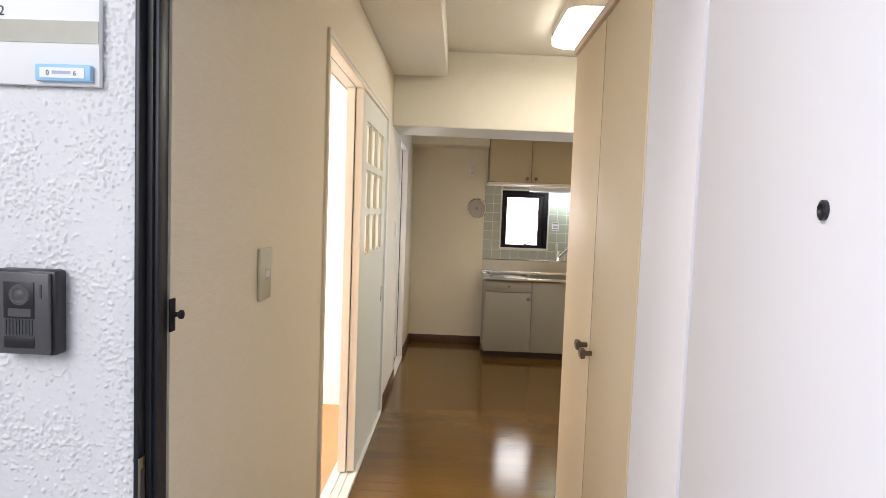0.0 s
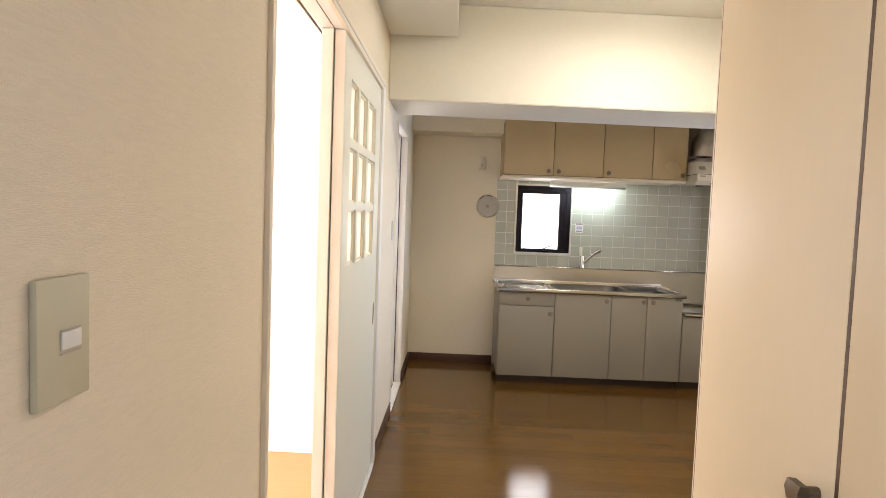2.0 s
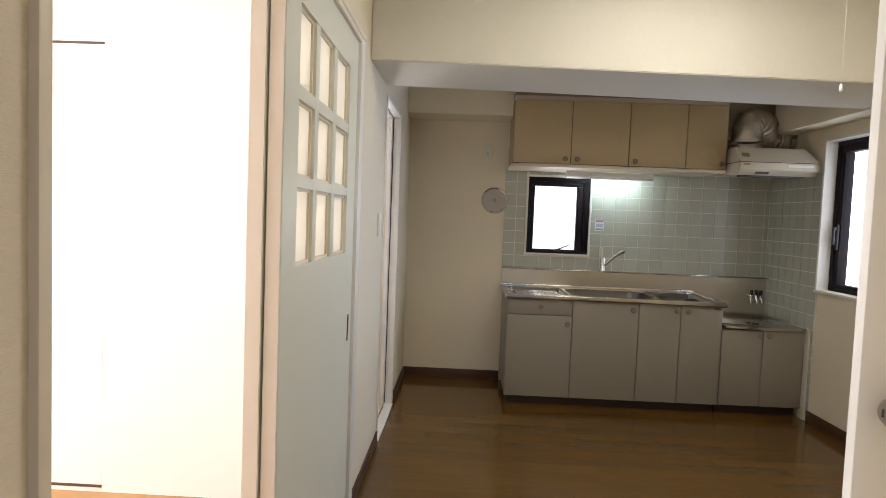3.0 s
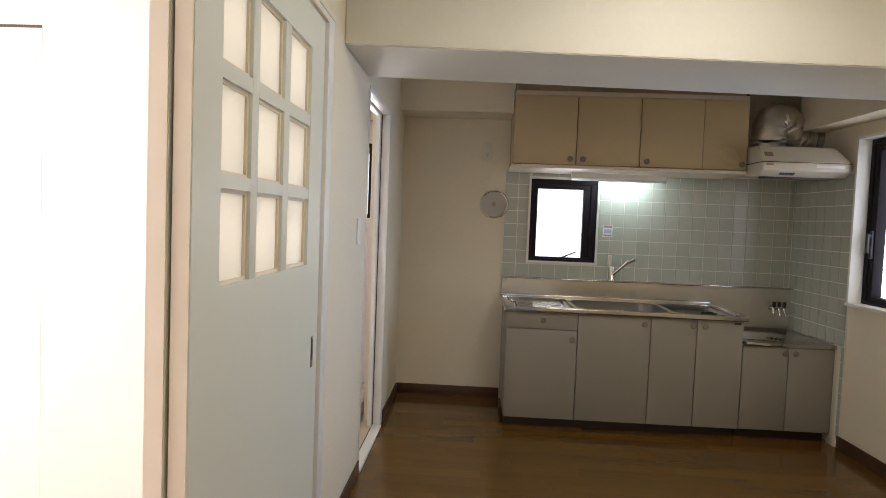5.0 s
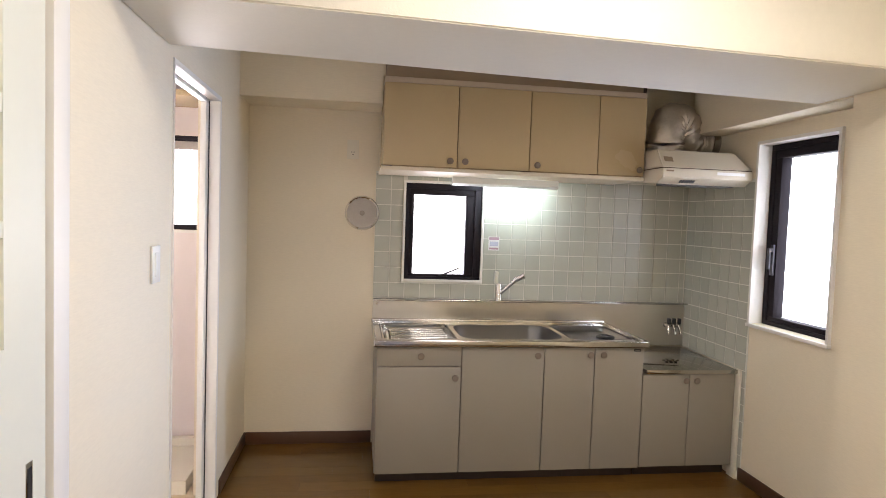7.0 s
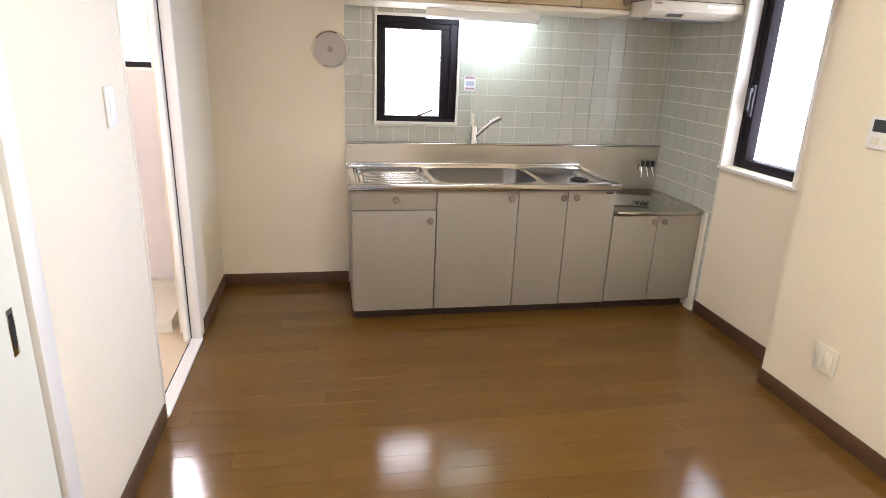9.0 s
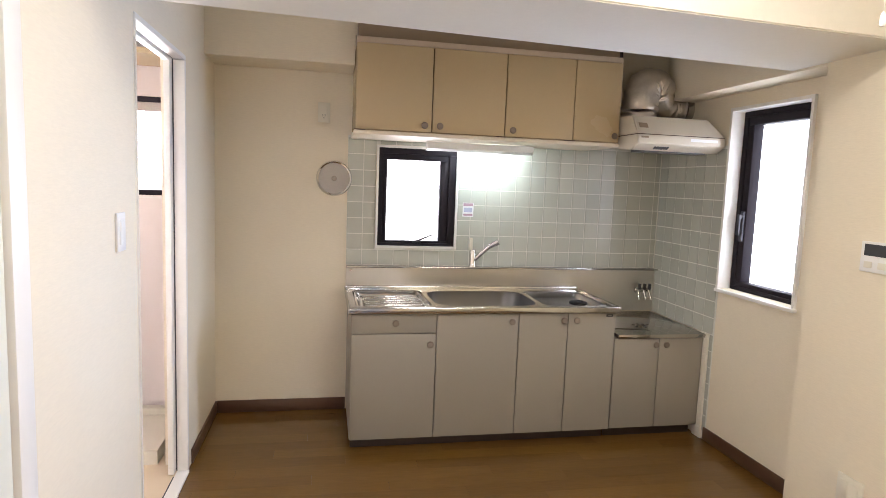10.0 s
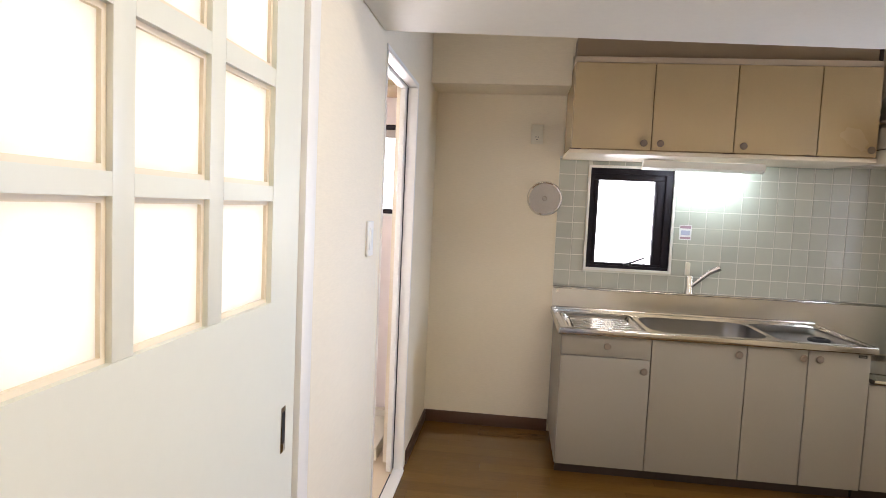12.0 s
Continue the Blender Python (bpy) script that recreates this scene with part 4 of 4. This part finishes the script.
# ---- washroom ----
def washroom():
    f = thing("door_frame", (XW, 5.04, 0), "white frame of the washroom door opening", "door frame")
    f["kind"] = S
    part("jamb", boxes((XW - 0.125, XW + 0.006, 4.6605, 4.672, 0, 1.977), bevel=0.002), TRIM, f)
    part("jamb", boxes((XW - 0.043, XW + 0.006, 5.378, 5.4045, 0, 1.977), bevel=0.002), TRIM, f)
    part("head", boxes((XW - 0.043, XW + 0.006, 4.6605, 5.4045, 1.978, 1.9995), bevel=0.002), TRIM, f)
    part("wall_end", boxes((XW - 0.043, XW, 5.405, 5.47, 0, 2.0)), PAPER, f, "papered end of the wall", smooth=None)
    # Dark strip put in the groove as its shadow line.
    part("rail_groove_shade", boxes((XW - 0.0495, XW - 0.0435, 4.672, 5.404, 1.982, 1.9995)), BASEB, f, "dark strip for the shade in the rail groove")
    part("rail", boxes((XW - 0.078, XW - 0.050, 4.672, 5.4695, 1.966, 1.9995), bevel=0.002), TRIM, f)
    part("sill", boxes((XW - 0.043, XW + 0.012, 4.672, 5.3775, 0.003, 0.014)), TRIM, f, "white threshold")
    part("sill_groove", boxes((XW - 0.053, XW - 0.0435, 4.672, 5.335, 0.003, 0.006)), INK, f, "dark groove")
    d = thing("washroom_door", (XW - 0.063, 5.37, 0.012), "white sliding washroom door, slid open", "sliding door")
    part("leaf", boxes((XW - 0.076, XW - 0.050, 5.338, 5.4695, 0.012, 1.965), bevel=0.003), TRIM, d)
    # Dark strip fills the gap by the jamb and stands for its shade.
    part("leaf_gap_shade", boxes((XW - 0.0495, XW - 0.0435, 5.384, 5.404, 0.012, 1.976)), INK, d, "dark strip for the shade between leaf and jamb")
    pan = thing("washing_machine_pan", (-0.95, 5.75, 0.002), "cream plastic washing machine tray on the floor", "drip tray")
    bm = bmesh.new()
    x0, x1, y0, y1 = -1.27, -0.63, 5.48, 6.12
    for row in ((x0, x1, y0, y0 + 0.05), (x0, x1, y1 - 0.05, y1), (x0, x0 + 0.05, y0 + 0.05, y1 - 0.05), (x1 - 0.05, x1, y0 + 0.05, y1 - 0.05)):
        box(bm, *row, 0.003, 0.075)
    box(bm, x0 + 0.05, x1 - 0.05, y0 + 0.05, y1 - 0.05, 0.003, 0.03)
    part("tray", bm, PLASTIC, pan)
    solo("baseboard_washroom", boxes((-1.99, -0.60, YN - 0.022, YN - 0.0125, 0.003, 0.06)), UPPER, "light brown washroom baseboard", "baseboard", S)
    s = thing("washroom_shelf", (-1.2, 5.9, 2.02), "pale brown wooden shelf board above the washroom window", "shelf")
    part("board", boxes((-1.98, -0.60, 5.75, 6.15, 2.06, 2.09)), UPPER, s)


washroom()


# ---- entrance ----
def shoe_closet():
    c = thing("entrance_closet", (0.54, 1.31, 0), "tall beige laminate entrance closet with two doors", "closet")
    y0, ym, y1, z1 = 0.921, 1.306, 1.706, 1.965
    part("body", boxes((0.416, 0.69, y0, y1, 0, z1)), CLOSET, c)
    part("frame_side", boxes((0.399, 0.4155, y1 - 0.006, y1, 0, z1), bevel=0.001), BEIGETRIM, c)
    # Brown strips fill the gaps and give their shade as a dark colour.
    part("door_gap_shade", boxes((0.3978, 0.4158, ym - 0.003, ym + 0.003, 0.03, z1 - 0.028)), BASEB, c, "dark strip for the shade between the doors")
    part("side_gap_shade", boxes((0.3985, 0.4158, y1 - 0.0100, y1 - 0.0065, 0.03, z1 - 0.028)), BASEB, c, "dark strip for the shade beside the door")
    part("frame_top", boxes((0.388, 0.4155, y0, y1 - 0.0065, z1 - 0.024, z1), bevel=0.002), BEIGETRIM, c)
    for a, b, ky in ((y0 + 0.002, ym - 0.0035, ym - 0.026), (ym + 0.0035, y1 - 0.0105, ym + 0.032)):
        d = part("door", boxes((0.397, 0.415, a, b, 0.03, z1 - 0.028), bevel=0.002), CLOSET, c)
        bm = bmesh.new()
        z = 1.058 if ky < ym else 1.068
        rod(bm, (0.397, ky, z), (0.376, ky, z), 0.007, 0.007, 14)
        prism(bm, [(0.378, ky - 0.014, z - 0.011), (0.367, ky - 0.014, z - 0.013), (0.364, ky - 0.014, z + 0.002), (0.367, ky - 0.014, z + 0.012), (0.378, ky - 0.014, z + 0.011)], (0, 0.028, 0))
        part("knob", bm, CLOSETKNOB, d, "dark brushed metal knob")


def toilet_door():
    f = thing("door_frame", (0.74, 2.0, 0), "white recessed door frame with a deep jamb", "door frame")
    f["kind"] = S
    part("jamb", boxes((0.718, 0.825, 2.400, 2.4255, 0, 2.06), bevel=0.003), TRIM, f)
    part("jamb", boxes((0.718, 0.825, 1.782, 1.805, 0, 2.06), bevel=0.003), TRIM, f)
    part("head", boxes((0.718, 0.825, 1.8055, 2.3995, 2.035, 2.06), bevel=0.003), TRIM, f)
    d = thing("toilet_door", (0.79, 2.07, 0), "cream flat door with a round metal knob, closed", "door")
    part("leaf", boxes((0.802, 0.833, 1.808, 2.395, 0.005, 2.03), bevel=0.002), CLOSET, d)
    bm = bmesh.new()
    y, z = 2.352, 1.010
    lathe(bm, [(0.033, 0.0), (0.033, 0.004), (0.028, 0.009), (0.013, 0.011), (0.012, 0.03), (0.021, 0.036), (0.025, 0.05), (0.024, 0.062), (0.016, 0.069), (0.0001, 0.070)], (0.801, y, z), (-1, 0, 0), 32)
    part("door_knob", bm, NICKEL, d, "brushed metal door knob")
    bm = bmesh.new()
    box(bm, 0.7295, 0.7325, y - 0.002, y + 0.002, z - 0.007, z + 0.007)
    part("knob_slot", bm, INK, d)


def front_door():
    f = thing("front_door_frame", (0, 0.72, 0), "black steel front door frame", "door frame")
    f["kind"] = S
    bm = bmesh.new()
    box(bm, -0.4995, -0.491, 0.677, 0.7385, -0.1, 2.10, bevel=0.002)
    part("jamb", bm, BLACKFRAME, f)
    part("jamb_stop", boxes((-0.4905, -0.4725, 0.704, 0.738, -0.1, 2.10), bevel=0.002), BLACKFRAME, f)
    part("gasket", boxes((-0.4905, -0.480, 0.697, 0.7035, 0, 2.08)), DARKPL, f, "black rubber gasket")
    part("strike_plate", boxes((-0.4905, -0.488, 0.675, 0.695, 0.88, 0.985), bevel=0.001), NICKEL, f, "bronze strike plate")
    part("strike_slot", boxes((-0.488, -0.4872, 0.680, 0.690, 0.90, 0.965)), INK, f)
    part("head", boxes((-0.4905, 0.3995, 0.672, 0.738, 2.07, 2.108)), BLACKFRAME, f)
    part("threshold", boxes((-0.4905, 0.3995, 0.672, 0.738, -0.1, -0.02)), STEEL, f, "steel threshold")
    d = thing("front_door", (0.44, 0.66, 0), "white painted steel front door standing open", "door")
    hinge = Vector((0.402, 0.655, 0))
    turn = Matrix.Rotation(radians(-99), 4, "Z")
    base = Matrix.Translation(hinge) @ turn

    def leaf_part(name, bm, mat, label="", parent=d, smooth=35):
        bmesh.ops.transform(bm, matrix=base, verts=bm.verts)
        return part(name, bm, mat, parent, label, smooth)
    leaf_part("leaf", boxes((0.0, 0.90, 0.0, 0.04, 0.0, 2.06), bevel=0.003), LEAFPAINT)
    bm = bmesh.new()
    lathe(bm, [(0.0085, 0.0), (0.0085, 0.003), (0.006, 0.004), (0.005, 0.001), (0.0001, 0.0005)], (0.450, 0.0, 1.4305), (0, -1, 0), 28)
    leaf_part("peephole", bm, DARKPL, "black peephole")
    b = thing("door_catch", (XW + 0.012, 0.74, 1.22), "dark bronze door guard pin on the wall", "door guard")
    bm = bmesh.new()
    box(bm, XW + 0.0015, XW + 0.005, 0.733, 0.753, 1.189, 1.248, bevel=0.0015)
    part("plate", bm, BRONZE, b)
    bm = bmesh.new()
    lathe(bm, [(0.005, 0), (0.004, 0.009), (0.008, 0.012), (0.008, 0.017), (0.004, 0.019), (0.0001, 0.019)], (XW + 0.005, 0.743, 1.220), (1, 0, 0), 18)
    part("pin", bm, BRONZE, b)


def doorbell():
    d = thing("video_doorbell", (-0.66, 0.68, 1.23), "dark grey video doorbell with camera window on the stucco", "doorbell")
    x0, x1, z0, z1 = -0.716, -0.614, 1.160, 1.300
    part("back_box", boxes((x0, x1, 0.6530, 0.6830, z0, z1), bevel=0.006), DARKPL, d)
    part("front_plate", boxes((x0 + 0.002, x1 - 0.006, 0.6450, 0.6535, z0 + 0.004, z1 - 0.004), bevel=0.003), GREYPL, d)
    part("lens_window", boxes((x0 + 0.023, x0 + 0.0725, 0.6432, 0.6452, 1.2220, 1.2810), bevel=0.0006), DARKPL, d, "glossy black camera window")
    bm = bmesh.new()
    lathe(bm, [(0.017, 0), (0.016, 0.0012), (0.011, 0.0012), (0.010, 0.0004), (0.006, 0.0004), (0.004, 0.0014), (0.0001, 0.0016)], (x0 + 0.049, 0.6432, 1.2600), (0, -1, 0), 24)
    part("lens", bm, GREYPL, d, "grey ringed lens")
    part("lens_shelf", boxes((x0 + 0.031, x0 + 0.068, 0.6426, 0.6433, 1.2250, 1.2380)), GREYPL, d, "grey reflector under the lens")
    for k in range(9):
        x = x0 + 0.0245 + 0.0053 * k
        part("speaker_slot", boxes((x, x + 0.0026, 0.6438, 0.6452, 1.1950, 1.2200)), INK, d)
    part("call_button", boxes((x0 + 0.023, x0 + 0.0725, 0.6432, 0.6452, 1.1740, 1.1925), bevel=0.0006), DARKPL, d, "black call button")
    part("light_slit", boxes((x0 + 0.0815, x0 + 0.0845, 0.6440, 0.6452, 1.2560, 1.2780)), INK, d)


def text(name, words, size, at, mat, parent, label=""):
    data = bpy.data.curves.new(name, "FONT")
    data.body, data.size, data.align_x, data.extrude = words, size, "LEFT", 0.0002
    ob = new(name, data)
    ob.data.materials.append(mat)
    base = BASE[parent.name]
    ob.parent = parent
    ob.matrix_basis = Matrix.Translation(Vector(at) - base) @ Matrix.Rotation(radians(90), 4, "X")
    if label:
        ob["label"] = label
    return ob


def name_plate():
    p = thing("room_sign", (-0.6610, 0.6780, 1.66), "white acrylic room number sign with a mirror-like strip", "sign")
    part("board", boxes((-0.8710, -0.5530, 0.6700, 0.6800, 1.598, 1.74), bevel=0.0015), PAPERWHITE, p)
    part("name_strip", boxes((-0.8690, -0.5540, 0.6685, 0.6702, 1.665, 1.70)), MIRRORISH, p, "name strip with its reflection put into the colour")
    part("meter_tag", boxes((-0.6520, -0.5610, 0.6600, 0.6700, 1.603, 1.630), bevel=0.003), BLUE, p, "light blue plastic tag")
    part("tag_paper", boxes((-0.6430, -0.5710, 0.6590, 0.6601, 1.608, 1.624)), PAPERWHITE, p)
    text("number", "2", 0.022, (-0.7175, 0.6695, 1.706), INK, p, "room number two")
    text("tag_text", "0", 0.011, (-0.6330, 0.6588, 1.612), INK, p)
    text("tag_text", "6", 0.011, (-0.5890, 0.6588, 1.612), INK, p)
    part("tag_bar", boxes((-0.6230, -0.5930, 0.6586, 0.6592, 1.614, 1.619)), GREYBLUE, p, "unreadable grey print")


shoe_closet()
toilet_door()
front_door()
doorbell()
name_plate()


# ---- tiles ----
def tile_mesh(w, h):
    bm = bmesh.new()
    box(bm, 0, w, -0.006, 0, 0, h)
    front = [e for e in bm.edges if all(v.co.y < -0.005 for v in e.verts)]
    bmesh.ops.bevel(bm, geom=front, offset=0.0018, segments=2, affect="EDGES")
    ob = finish("tile", bm, TILE, 50)
    mesh = ob.data
    bpy.data.objects.remove(ob)
    return mesh


def tiles():
    step, joint = 0.0985, 0.005
    meshes = {}

    def put(parent, m, w, h):
        key = (round(w, 3), round(h, 3))
        if key not in meshes:
            meshes[key] = tile_mesh(*key)
        ob = new("tile", meshes[key])
        lean = Euler((random.uniform(-0.006, 0.006), 0, random.uniform(-0.006, 0.006))).to_matrix().to_4x4()
        ob.matrix_world = m @ Matrix.Translation((0, -0.0008, 0)) @ lean
        ob.parent = parent
    # back wall: joints line up with the upper edge of the steel ledge
    z = 0.938
    while z < 1.73:
        h = min(step, 1.732 - z) - joint
        x = 0.308
        while x < XE - 0.008:
            w = min(step, XE - 0.006 - x) - joint
            x0, x1, z0, z1 = x, x + w, z, z + h
            # cut round the window casing
            if x1 > 0.483 and x0 < 1.005 and z1 > 1.045 and z0 < 1.685:
                pieces = []
                if x0 < 0.479:
                    pieces.append((x0, min(x1, 0.479), z0, z1))
                if x1 > 1.009:
                    pieces.append((max(x0, 1.009), x1, z0, z1))
                if not pieces:
                    if z0 < 1.041:
                        pieces.append((x0, x1, z0, 1.041))
                    if z1 > 1.689:
                        pieces.append((x0, x1, 1.689, z1))
            else:
                pieces = [(x0, x1, z0, z1)]
            for a, b, c, d in pieces:
                if b - a > 0.008 and d - c > 0.008 and h > 0.008:
                    put(wall_n, Matrix.Translation((a, YN - 0.001, c)), b - a, d - c)
            x += step
        z += step
    # side wall
    z = 0.641 - 0.0
    while z < 1.73:
        h = min(step, 1.738 - z) - joint
        y = YN - 0.010
        k = 0
        while y > 5.47:
            w = min(step, y - 5.452) - joint
            if w > 0.01 and h > 0.01:
                put(wall_e, Matrix.Translation((XE - 0.001, y, z)) @ Matrix.Rotation(radians(-90), 4, "Z"), w, h)
            y -= step
        z += step
    # narrow strip of cut tiles beside the stove cabinet, down to the floor
    for k in range(1, 7):
        put(wall_e, Matrix.Translation((XE - 0.001, 5.483, 0.641 - step * k)) @ Matrix.Rotation(radians(-90), 4, "Z"), 0.028, step - joint)
    bm = boxes((0.306, 0.479, YN - 0.0045, YN - 0.0005, 0.936, 1.735), (1.009, XE - 0.005, YN - 0.0045, YN - 0.0005, 0.936, 1.735),
               (0.479, 1.009, YN - 0.0045, YN - 0.0005, 0.936, 1.042), (0.479, 1.009, YN - 0.0045, YN - 0.0005, 1.687, 1.735))
    g = finish("grout", bm, GROUT)
    g.parent = wall_n
    bm = boxes((XE - 0.0045, XE - 0.0005, 5.45, YN - 0.005, 0.637, 1.738), (XE - 0.0045, XE - 0.0005, 5.45, 5.4845, 0.0, 0.636))
    g = finish("grout", bm, GROUT)
    g.parent = wall_e


tiles()
floor_boards()
